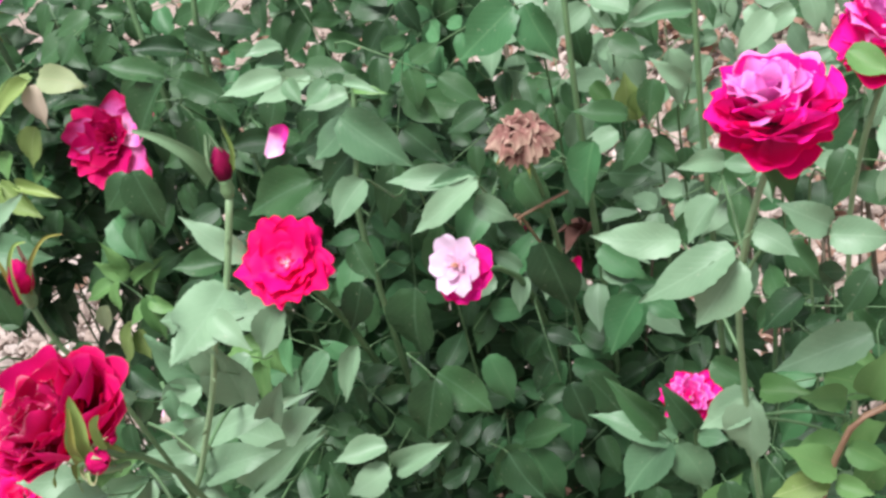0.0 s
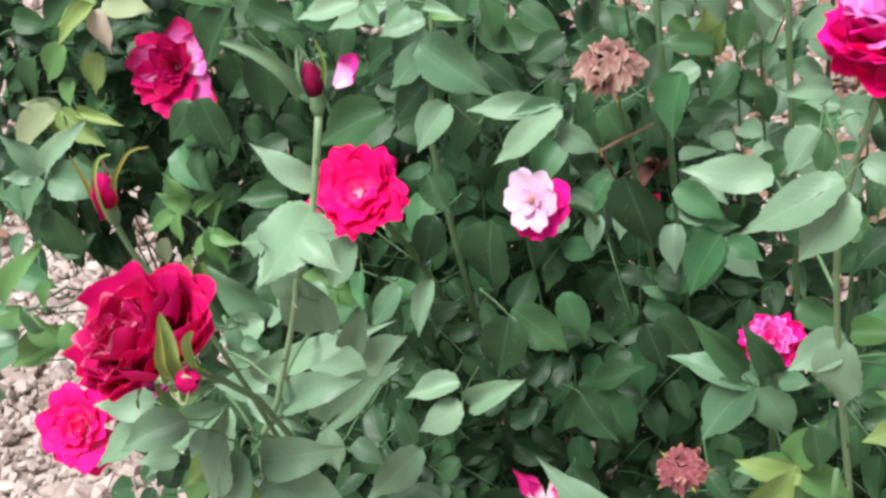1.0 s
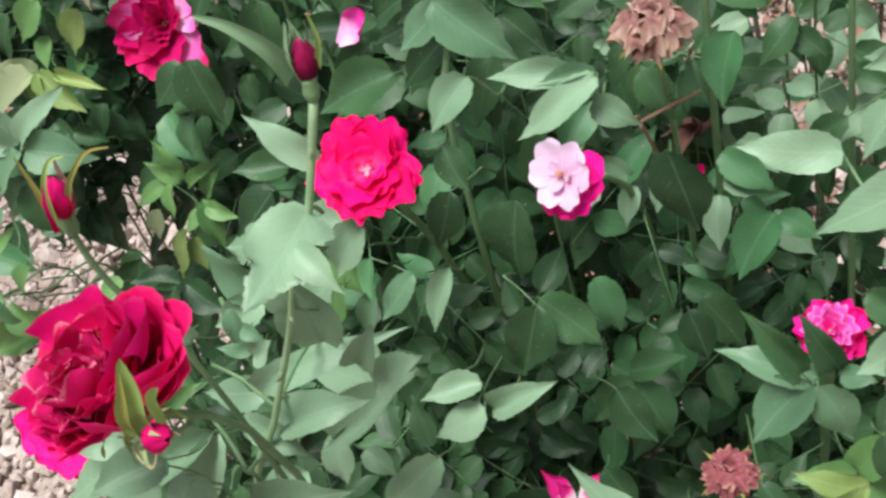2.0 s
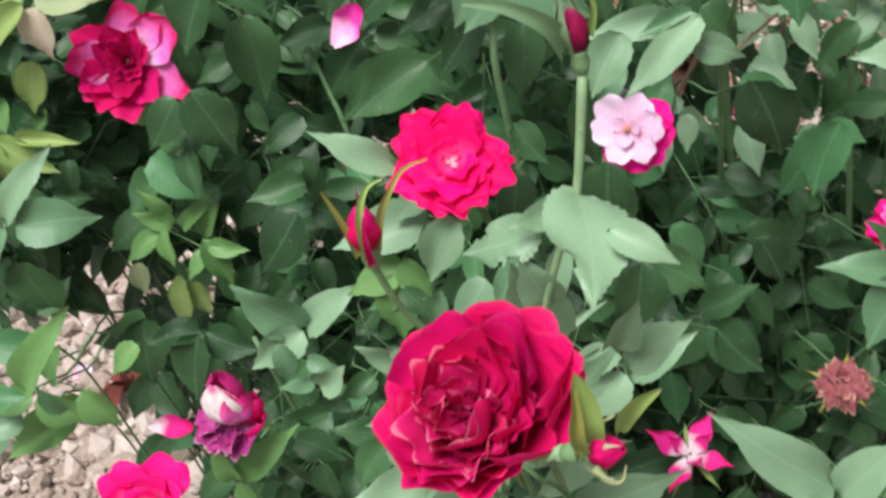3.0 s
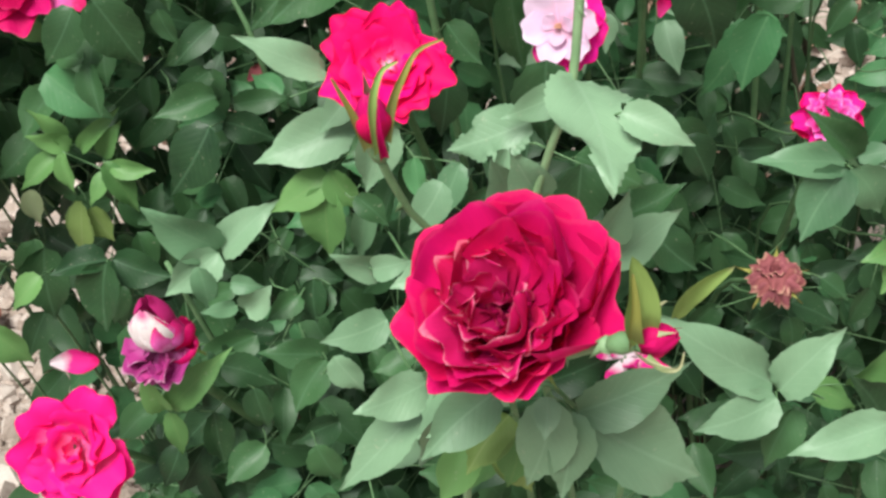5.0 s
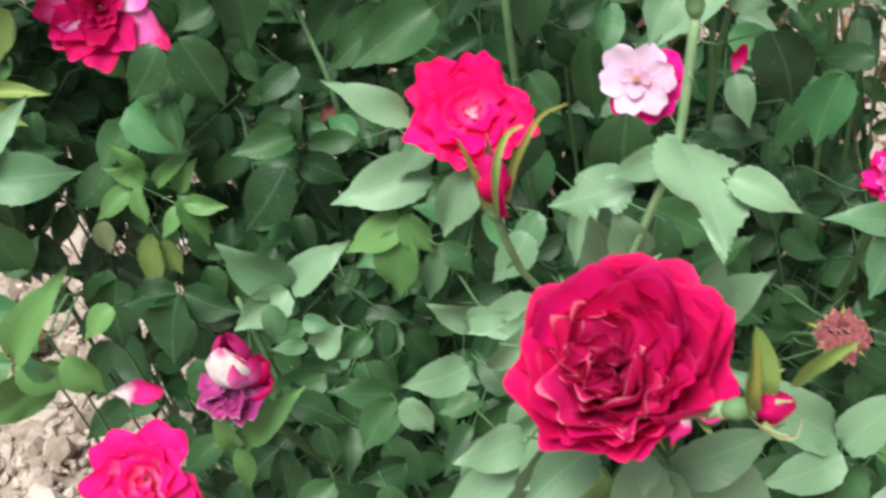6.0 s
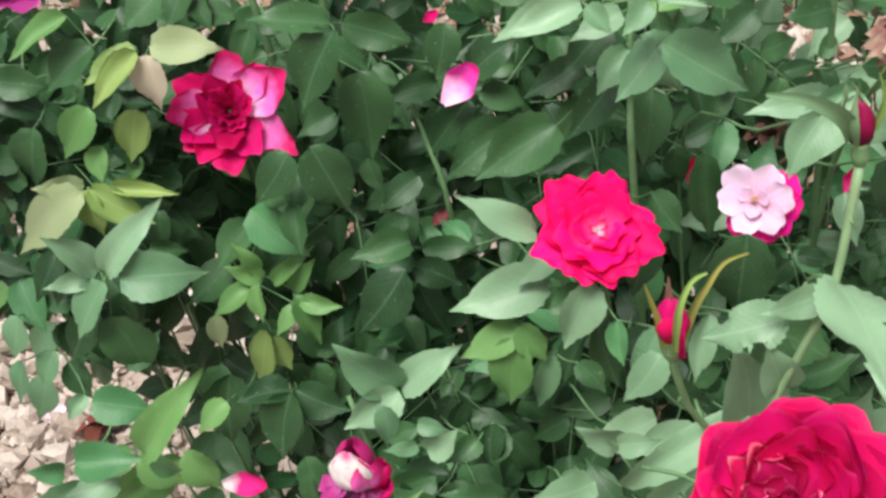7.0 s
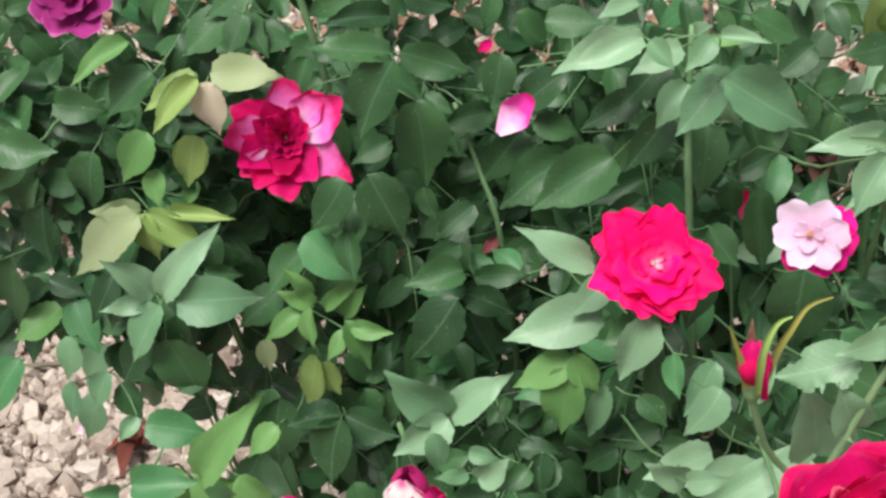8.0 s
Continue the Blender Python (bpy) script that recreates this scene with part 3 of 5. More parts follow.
spray([
    ("m", -0.324, 0.220, 0.877, -0.311, 0.208, 0.852, 0.024),
    ("m", -0.331, 0.200, 0.873, -0.350, 0.188, 0.833, 0.029),
    ("b", -0.270, 0.190, 0.841, -0.279, 0.178, 0.830, 0.019),
])
spray([
    ("m", -0.364, 0.120, 0.933, -0.327, 0.108, 0.925, 0.023),
])
spray([
    ("m", -0.376, 0.200, 0.841, -0.383, 0.188, 0.801, 0.034),
    ("m", -0.409, 0.200, 0.809, -0.432, 0.188, 0.753, 0.025),
    ("o", -0.309, 0.180, 0.833, -0.338, 0.168, 0.846, 0.017),
    ("b", -0.391, 0.200, 0.756, -0.430, 0.188, 0.747, 0.025),
    ("o", -0.309, 0.170, 0.836, -0.366, 0.158, 0.809, 0.029),
])
spray([
    ("m", -0.210, 0.200, 0.947, -0.226, 0.188, 0.926, 0.022),
    ("m", -0.202, 0.220, 0.956, -0.234, 0.208, 0.949, 0.019),
    ("o", -0.236, 0.170, 0.925, -0.192, 0.158, 0.919, 0.022),
    ("m", -0.119, 0.200, 0.924, -0.162, 0.188, 0.935, 0.017),
    ("p", -0.240, 0.170, 0.920, -0.244, 0.158, 0.885, 0.021),
])
spray([
    ("y", -0.259, 0.180, 0.880, -0.274, 0.168, 0.847, 0.023),
    ("b", -0.291, 0.180, 0.861, -0.294, 0.168, 0.839, 0.024),
    ("y", -0.289, 0.170, 0.833, -0.247, 0.158, 0.826, 0.011),
    ("y", -0.304, 0.170, 0.836, -0.268, 0.158, 0.806, 0.020),
    ("y", -0.305, 0.170, 0.836, -0.309, 0.158, 0.802, 0.025),
    ("b", -0.225, 0.225, 0.815, -0.207, 0.213, 0.789, 0.017),
])
spray([
    ("l", -0.288, 0.100, 0.809, -0.237, 0.088, 0.807, 0.030),
    ("l", -0.297, 0.110, 0.808, -0.261, 0.098, 0.856, 0.020),
    ("l", -0.301, 0.110, 0.802, -0.334, 0.098, 0.771, 0.022),
    ("l", -0.305, 0.120, 0.805, -0.326, 0.108, 0.845, 0.018),
    ("l", -0.307, 0.120, 0.802, -0.338, 0.108, 0.808, 0.013),
    ("m", -0.305, 0.110, 0.775, -0.298, 0.098, 0.720, 0.034),
])
spray([
    ("m", -0.122, 0.150, 0.918, -0.156, 0.138, 0.875, 0.030),
    ("m", -0.124, 0.160, 0.918, -0.170, 0.148, 0.942, 0.019),
    ("m", -0.117, 0.170, 0.912, -0.074, 0.158, 0.891, 0.022),
    ("m", -0.114, 0.170, 0.877, -0.118, 0.158, 0.816, 0.033),
    ("m", -0.169, 0.140, 0.847, -0.199, 0.128, 0.821, 0.029),
])
spray([
    ("m", -0.153, 0.120, 0.859, -0.139, 0.108, 0.809, 0.034),
    ("m", -0.106, 0.130, 0.765, -0.145, 0.118, 0.772, 0.021),
])
spray([
    ("m", -0.136, 0.200, 0.834, -0.163, 0.188, 0.832, 0.019),
    ("m", -0.064, 0.200, 0.840, -0.103, 0.188, 0.842, 0.019),
])
spray([
    ("l", 0.013, 0.050, 0.949, -0.031, 0.038, 0.947, 0.016),
    ("l", 0.013, 0.060, 0.956, -0.003, 0.048, 0.959, 0.013),
    ("l", 0.014, 0.060, 0.964, -0.010, 0.048, 0.969, 0.012),
    ("l", 0.016, 0.050, 0.946, 0.026, 0.038, 0.933, 0.015),
    ("l", 0.042, 0.050, 0.944, 0.046, 0.038, 0.955, 0.009),
    ("l", 0.048, 0.040, 0.946, 0.031, 0.028, 0.936, 0.014),
    ("l", 0.055, 0.050, 0.914, 0.023, 0.038, 0.891, 0.021),
    ("l", 0.055, 0.050, 0.940, 0.080, 0.038, 0.938, 0.008),
])
spray([
    ("l", 0.052, 0.035, 0.922, 0.098, 0.023, 0.887, 0.029),
])
spray([
    ("m", 0.038, 0.110, 0.903, 0.006, 0.098, 0.882, 0.031),
    ("m", 0.021, 0.120, 0.874, -0.016, 0.108, 0.868, 0.018),
    ("m", 0.035, 0.100, 0.868, 0.002, 0.088, 0.842, 0.021),
    ("l", 0.015, 0.100, 0.929, -0.031, 0.088, 0.919, 0.018),
    ("l", 0.043, 0.090, 0.917, 0.011, 0.078, 0.915, 0.016),
    ("m", 0.020, 0.120, 0.849, -0.001, 0.108, 0.828, 0.032),
    ("l", 0.043, 0.080, 0.898, 0.019, 0.068, 0.880, 0.018),
    ("m", -0.002, 0.100, 0.847, -0.058, 0.088, 0.829, 0.032),
    ("b", 0.050, 0.080, 0.923, 0.074, 0.068, 0.925, 0.007),
])
spray([
    ("m", -0.021, 0.170, 0.812, 0.011, 0.158, 0.786, 0.024),
    ("m", -0.019, 0.170, 0.812, -0.073, 0.158, 0.788, 0.034),
    ("m", -0.037, 0.200, 0.826, -0.007, 0.188, 0.814, 0.018),
    ("m", -0.046, 0.190, 0.828, -0.083, 0.178, 0.795, 0.023),
])
spray([
    ("m", -0.052, 0.200, 0.882, -0.065, 0.188, 0.848, 0.028),
    ("m", -0.041, 0.200, 0.841, -0.008, 0.188, 0.869, 0.023),
])
spray([
    ("l", 0.131, 0.000, 0.888, 0.089, -0.012, 0.895, 0.016),
    ("l", 0.145, 0.000, 0.886, 0.111, -0.012, 0.889, 0.009),
    ("l", 0.147, -0.010, 0.889, 0.098, -0.022, 0.860, 0.018),
    ("l", 0.142, -0.005, 0.872, 0.166, -0.017, 0.862, 0.022),
])
spray([
    ("l", 0.097, -0.080, 0.929, 0.076, -0.092, 0.906, 0.025),
])
spray([
    ("m", 0.172, 0.100, 0.884, 0.141, 0.088, 0.891, 0.021),
    ("m", 0.132, 0.120, 0.884, 0.103, 0.108, 0.873, 0.025),
    ("m", 0.233, 0.120, 0.867, 0.197, 0.108, 0.882, 0.016),
])
spray([
    ("l", -0.034, 0.020, 0.828, -0.066, 0.008, 0.870, 0.018),
    ("m", -0.011, 0.020, 0.781, -0.036, 0.008, 0.778, 0.025),
])
spray([
    ("m", 0.039, 0.040, 0.824, 0.053, 0.028, 0.798, 0.019),
    ("m", 0.034, 0.050, 0.786, 0.021, 0.038, 0.750, 0.033),
    ("m", 0.086, 0.010, 0.801, 0.072, -0.002, 0.742, 0.039),
])
spray([
    ("m", 0.089, 0.100, 0.803, 0.085, 0.088, 0.740, 0.022),
])
spray([
    ("s", -0.371, 0.200, 0.717, -0.399, 0.188, 0.691, 0.021),
    ("s", -0.393, 0.200, 0.673, -0.413, 0.188, 0.640, 0.024),
])
spray([
    ("m", -0.318, 0.130, 0.768, -0.351, 0.118, 0.737, 0.021),
])
spray([
    ("g", -0.323, 0.060, 0.749, -0.285, 0.048, 0.740, 0.024),
    ("b", -0.280, 0.050, 0.696, -0.351, 0.038, 0.668, 0.026),
])
spray([
    ("b", -0.280, -0.020, 0.766, -0.241, -0.032, 0.822, 0.021),
    ("g", -0.273, 0.000, 0.729, -0.281, -0.012, 0.753, 0.017),
    ("g", -0.326, 0.000, 0.755, -0.287, -0.012, 0.759, 0.022),
])
spray([
    ("g", -0.342, 0.020, 0.734, -0.358, 0.008, 0.747, 0.022),
])
spray([
    ("m", -0.255, 0.140, 0.692, -0.267, 0.128, 0.645, 0.037),
    ("m", -0.249, 0.130, 0.691, -0.262, 0.118, 0.637, 0.032),
    ("y", -0.220, 0.160, 0.697, -0.242, 0.148, 0.659, 0.021),
    ("y", -0.218, 0.165, 0.687, -0.210, 0.153, 0.662, 0.016),
    ("m", -0.210, 0.110, 0.681, -0.244, 0.098, 0.692, 0.020),
    ("b", -0.194, 0.150, 0.722, -0.213, 0.138, 0.709, 0.011),
    ("b", -0.215, 0.155, 0.742, -0.220, 0.143, 0.716, 0.012),
    ("b", -0.221, 0.160, 0.739, -0.252, 0.148, 0.730, 0.015),
])
spray([
    ("b", -0.193, 0.150, 0.729, -0.181, 0.138, 0.689, 0.017),
    ("b", -0.189, 0.150, 0.725, -0.162, 0.138, 0.719, 0.013),
    ("b", -0.194, 0.160, 0.727, -0.174, 0.148, 0.756, 0.013),
    ("b", -0.205, 0.160, 0.737, -0.179, 0.148, 0.765, 0.011),
    ("b", -0.211, 0.165, 0.740, -0.232, 0.153, 0.762, 0.013),
    ("b", -0.216, 0.170, 0.740, -0.219, 0.158, 0.774, 0.012),
])
spray([
    ("o", -0.257, 0.190, 0.699, -0.258, 0.178, 0.677, 0.021),
    ("m", -0.236, 0.200, 0.734, -0.274, 0.188, 0.716, 0.025),
    ("m", -0.211, 0.190, 0.770, -0.243, 0.178, 0.746, 0.028),
])
spray([
    ("m", -0.114, 0.110, 0.758, -0.157, 0.098, 0.724, 0.034),
    ("l", -0.135, 0.095, 0.675, -0.170, 0.083, 0.727, 0.029),
    ("m", -0.107, 0.130, 0.746, -0.079, 0.118, 0.727, 0.024),
    ("l", -0.134, 0.095, 0.671, -0.095, 0.083, 0.708, 0.023),
])
spray([
    ("l", -0.136, 0.090, 0.675, -0.178, 0.078, 0.661, 0.025),
    ("m", -0.206, 0.110, 0.680, -0.172, 0.098, 0.660, 0.027),
    ("m", -0.208, 0.100, 0.687, -0.227, 0.088, 0.639, 0.030),
    ("l", -0.147, 0.060, 0.692, -0.151, 0.048, 0.661, 0.015),
    ("m", -0.149, 0.060, 0.666, -0.126, 0.048, 0.677, 0.020),
])
spray([
    ("m", -0.099, 0.150, 0.744, -0.061, 0.138, 0.743, 0.016),
])
spray([
    ("l", -0.027, 0.060, 0.763, -0.089, 0.048, 0.766, 0.030),
    ("l", -0.019, 0.060, 0.787, -0.048, 0.048, 0.773, 0.018),
    ("b", -0.051, 0.055, 0.737, -0.090, 0.043, 0.731, 0.021),
    ("b", -0.049, 0.050, 0.742, -0.039, 0.038, 0.714, 0.020),
    ("b", -0.055, 0.050, 0.732, -0.070, 0.038, 0.682, 0.027),
    ("m", -0.009, 0.050, 0.724, -0.034, 0.038, 0.693, 0.015),
    ("l", -0.033, 0.050, 0.711, -0.050, 0.038, 0.672, 0.015),
])
spray([
    ("l", -0.009, 0.000, 0.799, -0.032, -0.012, 0.763, 0.023),
    ("g", -0.001, -0.020, 0.785, -0.003, -0.032, 0.760, 0.012),
    ("l", 0.023, -0.020, 0.772, -0.001, -0.032, 0.746, 0.016),
])
spray([
    ("m", -0.005, 0.030, 0.748, 0.002, 0.018, 0.698, 0.020),
    ("m", -0.002, 0.040, 0.657, 0.017, 0.028, 0.662, 0.019),
])
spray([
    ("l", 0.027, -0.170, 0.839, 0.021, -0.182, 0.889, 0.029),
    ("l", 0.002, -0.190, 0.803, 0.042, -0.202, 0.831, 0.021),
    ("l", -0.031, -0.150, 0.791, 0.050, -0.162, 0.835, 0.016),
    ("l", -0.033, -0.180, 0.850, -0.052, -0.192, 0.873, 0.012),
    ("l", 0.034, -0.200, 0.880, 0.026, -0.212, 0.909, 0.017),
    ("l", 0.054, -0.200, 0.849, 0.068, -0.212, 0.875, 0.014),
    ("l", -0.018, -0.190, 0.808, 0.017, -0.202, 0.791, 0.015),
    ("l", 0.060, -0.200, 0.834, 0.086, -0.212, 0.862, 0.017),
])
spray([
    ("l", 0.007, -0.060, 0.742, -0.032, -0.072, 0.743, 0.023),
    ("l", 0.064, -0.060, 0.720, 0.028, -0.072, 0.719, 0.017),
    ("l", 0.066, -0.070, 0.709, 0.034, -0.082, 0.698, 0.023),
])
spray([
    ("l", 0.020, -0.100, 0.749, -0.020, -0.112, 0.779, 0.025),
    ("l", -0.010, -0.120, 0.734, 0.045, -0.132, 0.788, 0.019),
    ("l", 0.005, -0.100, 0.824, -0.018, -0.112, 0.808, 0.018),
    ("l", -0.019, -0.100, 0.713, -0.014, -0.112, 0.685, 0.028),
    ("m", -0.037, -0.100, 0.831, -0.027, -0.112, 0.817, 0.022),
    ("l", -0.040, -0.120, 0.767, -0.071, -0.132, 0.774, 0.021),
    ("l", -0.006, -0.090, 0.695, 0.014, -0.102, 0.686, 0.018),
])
spray([
    ("l", -0.127, 0.030, 0.697, -0.111, 0.018, 0.696, 0.014),
    ("l", -0.125, 0.030, 0.673, -0.104, 0.018, 0.694, 0.018),
    ("l", -0.131, 0.040, 0.669, -0.148, 0.028, 0.682, 0.010),
    ("m", -0.091, 0.040, 0.662, -0.115, 0.028, 0.659, 0.023),
    ("m", -0.080, 0.050, 0.664, -0.087, 0.038, 0.636, 0.023),
    ("m", -0.071, 0.050, 0.654, -0.101, 0.038, 0.641, 0.033),
    ("m", -0.084, 0.000, 0.644, -0.118, -0.012, 0.670, 0.019),
    ("m", -0.147, 0.000, 0.660, -0.118, -0.012, 0.644, 0.021),
])
spray([
    ("b", 0.195, 0.250, 0.841, 0.211, 0.238, 0.825, 0.021),
    ("y", 0.222, 0.250, 0.806, 0.223, 0.238, 0.847, 0.026),
    ("y", 0.229, 0.240, 0.814, 0.231, 0.228, 0.841, 0.021),
])
spray([
    ("b", -0.251, 0.100, 0.691, -0.276, 0.088, 0.683, 0.019),
])
spray([
    ("b", -0.179, -0.035, 0.671, -0.138, -0.047, 0.705, 0.017),
    ("b", -0.181, -0.035, 0.672, -0.185, -0.047, 0.708, 0.013),
    ("b", -0.181, -0.030, 0.664, -0.184, -0.042, 0.632, 0.012),
    ("m", -0.131, -0.020, 0.653, -0.133, -0.032, 0.625, 0.019),
    ("m", -0.083, -0.030, 0.668, -0.111, -0.042, 0.644, 0.022),
    ("m", -0.159, -0.020, 0.644, -0.164, -0.032, 0.606, 0.018),
    ("m", -0.131, -0.060, 0.644, -0.160, -0.072, 0.634, 0.020),
    ("m", -0.088, -0.040, 0.624, -0.117, -0.052, 0.629, 0.019),
])
spray([
    ("l", -0.077, -0.050, 0.687, -0.067, -0.062, 0.661, 0.021),
    ("m", -0.101, -0.080, 0.653, -0.096, -0.092, 0.624, 0.020),
])
spray([
    ("l", -0.038, -0.200, 0.869, -0.026, -0.212, 0.877, 0.010),
    ("l", -0.016, -0.220, 0.826, -0.074, -0.232, 0.784, 0.017),
])
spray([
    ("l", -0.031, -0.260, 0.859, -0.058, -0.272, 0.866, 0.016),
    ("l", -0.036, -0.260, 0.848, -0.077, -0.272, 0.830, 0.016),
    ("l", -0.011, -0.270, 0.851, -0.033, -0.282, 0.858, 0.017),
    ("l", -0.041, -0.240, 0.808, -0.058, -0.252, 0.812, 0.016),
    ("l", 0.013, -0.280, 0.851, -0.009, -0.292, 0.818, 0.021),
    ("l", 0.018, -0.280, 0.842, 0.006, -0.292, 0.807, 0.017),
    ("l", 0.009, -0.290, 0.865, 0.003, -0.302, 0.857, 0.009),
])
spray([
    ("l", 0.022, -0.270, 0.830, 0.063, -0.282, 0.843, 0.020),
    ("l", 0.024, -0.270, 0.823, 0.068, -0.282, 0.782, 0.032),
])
spray([
    ("b", -0.010, -0.200, 0.746, -0.024, -0.212, 0.733, 0.021),
    ("l", -0.015, -0.220, 0.824, -0.043, -0.232, 0.772, 0.019),
])
spray([
    ("l", 0.174, -0.075, 0.582, 0.123, -0.087, 0.665, 0.030),
    ("l", 0.172, -0.090, 0.583, 0.121, -0.102, 0.586, 0.027),
    ("l", 0.178, -0.080, 0.578, 0.210, -0.092, 0.625, 0.027),
])
spray([
    ("m", 0.187, -0.080, 0.558, 0.161, -0.092, 0.521, 0.024),
    ("l", 0.240, -0.100, 0.540, 0.176, -0.112, 0.554, 0.026),
])
spray([
    ("b", 0.239, -0.050, 0.526, 0.262, -0.062, 0.561, 0.023),
    ("m", 0.259, -0.060, 0.488, 0.232, -0.072, 0.557, 0.028),
    ("b", 0.216, -0.040, 0.523, 0.243, -0.052, 0.504, 0.020),
    ("m", 0.210, -0.020, 0.574, 0.208, -0.032, 0.549, 0.021),
])
spray([
    ("m", 0.216, 0.000, 0.564, 0.185, -0.012, 0.566, 0.020),
    ("m", 0.220, 0.000, 0.565, 0.249, -0.012, 0.546, 0.022),
])
spray([
    ("m", 0.131, 0.000, 0.665, 0.155, -0.012, 0.630, 0.031),
    ("m", 0.120, -0.020, 0.616, 0.142, -0.032, 0.591, 0.020),
    ("m", 0.092, 0.000, 0.737, 0.129, -0.012, 0.707, 0.030),
])
spray([
    ("n", 0.054, -0.207, 0.935, 0.05, -0.274, 0.94, 0.031),
    ("l", 0.061, -0.243, 0.941, 0.0795, -0.261, 0.935, 0.0125),
    ("l", 0.051, -0.205, 0.93, 0.0245, -0.206, 0.926, 0.012),
    ("n", 0.036, -0.2, 0.917, 0.002, -0.193, 0.911, 0.02),
])
spray([
    ("g", 0.233, 0.050, 0.760, 0.208, 0.038, 0.719, 0.027),
    ("g", 0.233, 0.080, 0.738, 0.192, 0.068, 0.699, 0.025),
    ("m", 0.175, 0.050, 0.688, 0.187, 0.038, 0.653, 0.024),
])
spray([
    ("s", 0.253, -0.010, 0.681, 0.204, -0.022, 0.711, 0.021),
    ("m", 0.266, 0.000, 0.680, 0.248, -0.012, 0.721, 0.017),
    ("s", 0.250, -0.020, 0.685, 0.214, -0.032, 0.648, 0.032),
    ("s", 0.254, -0.020, 0.683, 0.273, -0.032, 0.644, 0.029),
    ("s", 0.267, 0.000, 0.673, 0.287, -0.012, 0.679, 0.018),
    ("m", 0.245, -0.040, 0.709, 0.218, -0.052, 0.758, 0.017),
    ("m", 0.282, -0.020, 0.749, 0.308, -0.032, 0.735, 0.026),
])
spray([
    ("m", 0.169, 0.060, 0.679, 0.152, 0.048, 0.670, 0.019),
    ("m", 0.132, 0.060, 0.630, 0.170, 0.048, 0.653, 0.021),
    ("m", 0.158, 0.080, 0.640, 0.137, 0.068, 0.629, 0.026),
    ("g", 0.120, 0.040, 0.723, 0.137, 0.028, 0.685, 0.021),
    ("g", 0.136, 0.050, 0.629, 0.159, 0.038, 0.581, 0.030),
    ("m", 0.131, 0.060, 0.624, 0.101, 0.048, 0.592, 0.026),
])
spray([
    ("m", -0.187, -0.020, 0.624, -0.208, -0.032, 0.604, 0.022),
])
spray([
    ("l", 0.050, 0.075, 0.908, 0.070, 0.063, 0.871, 0.032),
])
spray([
    ("g", 0.177, 0.050, 0.980, 0.136, 0.038, 0.953, 0.033),
    ("g", 0.184, 0.050, 0.980, 0.201, 0.038, 0.944, 0.029),
])
spray([
    ("m", 0.224, 0.150, 0.914, 0.248, 0.138, 0.901, 0.025),
])
spray([
    ("m", 0.255, 0.100, 0.901, 0.250, 0.088, 0.873, 0.022),
    ("m", 0.249, 0.100, 0.863, 0.224, 0.088, 0.843, 0.022),
    ("m", 0.248, 0.100, 0.855, 0.267, 0.088, 0.841, 0.024),
    ("l", 0.286, 0.080, 0.955, 0.245, 0.068, 0.955, 0.013),
])
spray([
    ("l", 0.280, 0.050, 0.915, 0.261, 0.038, 0.938, 0.011),
])
spray([
    ("g", 0.217, 0.040, 0.886, 0.207, 0.028, 0.845, 0.028),
    ("m", 0.161, 0.060, 0.856, 0.180, 0.048, 0.828, 0.031),
])
spray([
    ("l", 0.303, -0.100, 0.931, 0.279, -0.112, 0.935, 0.012),
    ("l", 0.297, -0.080, 0.899, 0.277, -0.092, 0.879, 0.026),
])
spray([
    ("m", 0.370, -0.050, 0.908, 0.356, -0.062, 0.888, 0.020),
    ("b", 0.372, -0.050, 0.967, 0.395, -0.062, 0.956, 0.019),
    ("m", 0.380, -0.050, 0.827, 0.362, -0.062, 0.805, 0.024),
])
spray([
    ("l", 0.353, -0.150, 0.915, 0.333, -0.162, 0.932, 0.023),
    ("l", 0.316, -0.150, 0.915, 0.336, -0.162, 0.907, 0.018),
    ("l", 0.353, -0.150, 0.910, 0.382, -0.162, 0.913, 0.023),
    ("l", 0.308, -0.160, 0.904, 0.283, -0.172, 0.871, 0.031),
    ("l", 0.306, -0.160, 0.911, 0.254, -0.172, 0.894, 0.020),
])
spray([
    ("l", 0.271, -0.030, 0.846, 0.221, -0.042, 0.861, 0.021),
])
spray([
    ("l", 0.376, -0.100, 0.817, 0.321, -0.112, 0.803, 0.023),
    ("b", 0.353, -0.100, 0.721, 0.331, -0.112, 0.748, 0.021),
    ("b", 0.360, -0.100, 0.738, 0.384, -0.112, 0.729, 0.025),
])
spray([
    ("b", 0.351, -0.050, 0.754, 0.387, -0.062, 0.746, 0.026),
    ("b", 0.312, -0.050, 0.746, 0.340, -0.062, 0.753, 0.022),
])
spray([
    ("l", 0.308, -0.070, 0.758, 0.274, -0.082, 0.741, 0.025),
    ("l", 0.307, -0.080, 0.761, 0.298, -0.092, 0.713, 0.030),
    ("m", 0.287, -0.080, 0.698, 0.292, -0.092, 0.669, 0.021),
])
spray([
    ("y", 0.348, -0.100, 0.715, 0.317, -0.112, 0.711, 0.018),
    ("b", 0.353, -0.100, 0.712, 0.373, -0.112, 0.711, 0.021),
    ("y", 0.252, -0.100, 0.653, 0.276, -0.112, 0.690, 0.021),
    ("y", 0.279, -0.090, 0.667, 0.244, -0.102, 0.686, 0.016),
])
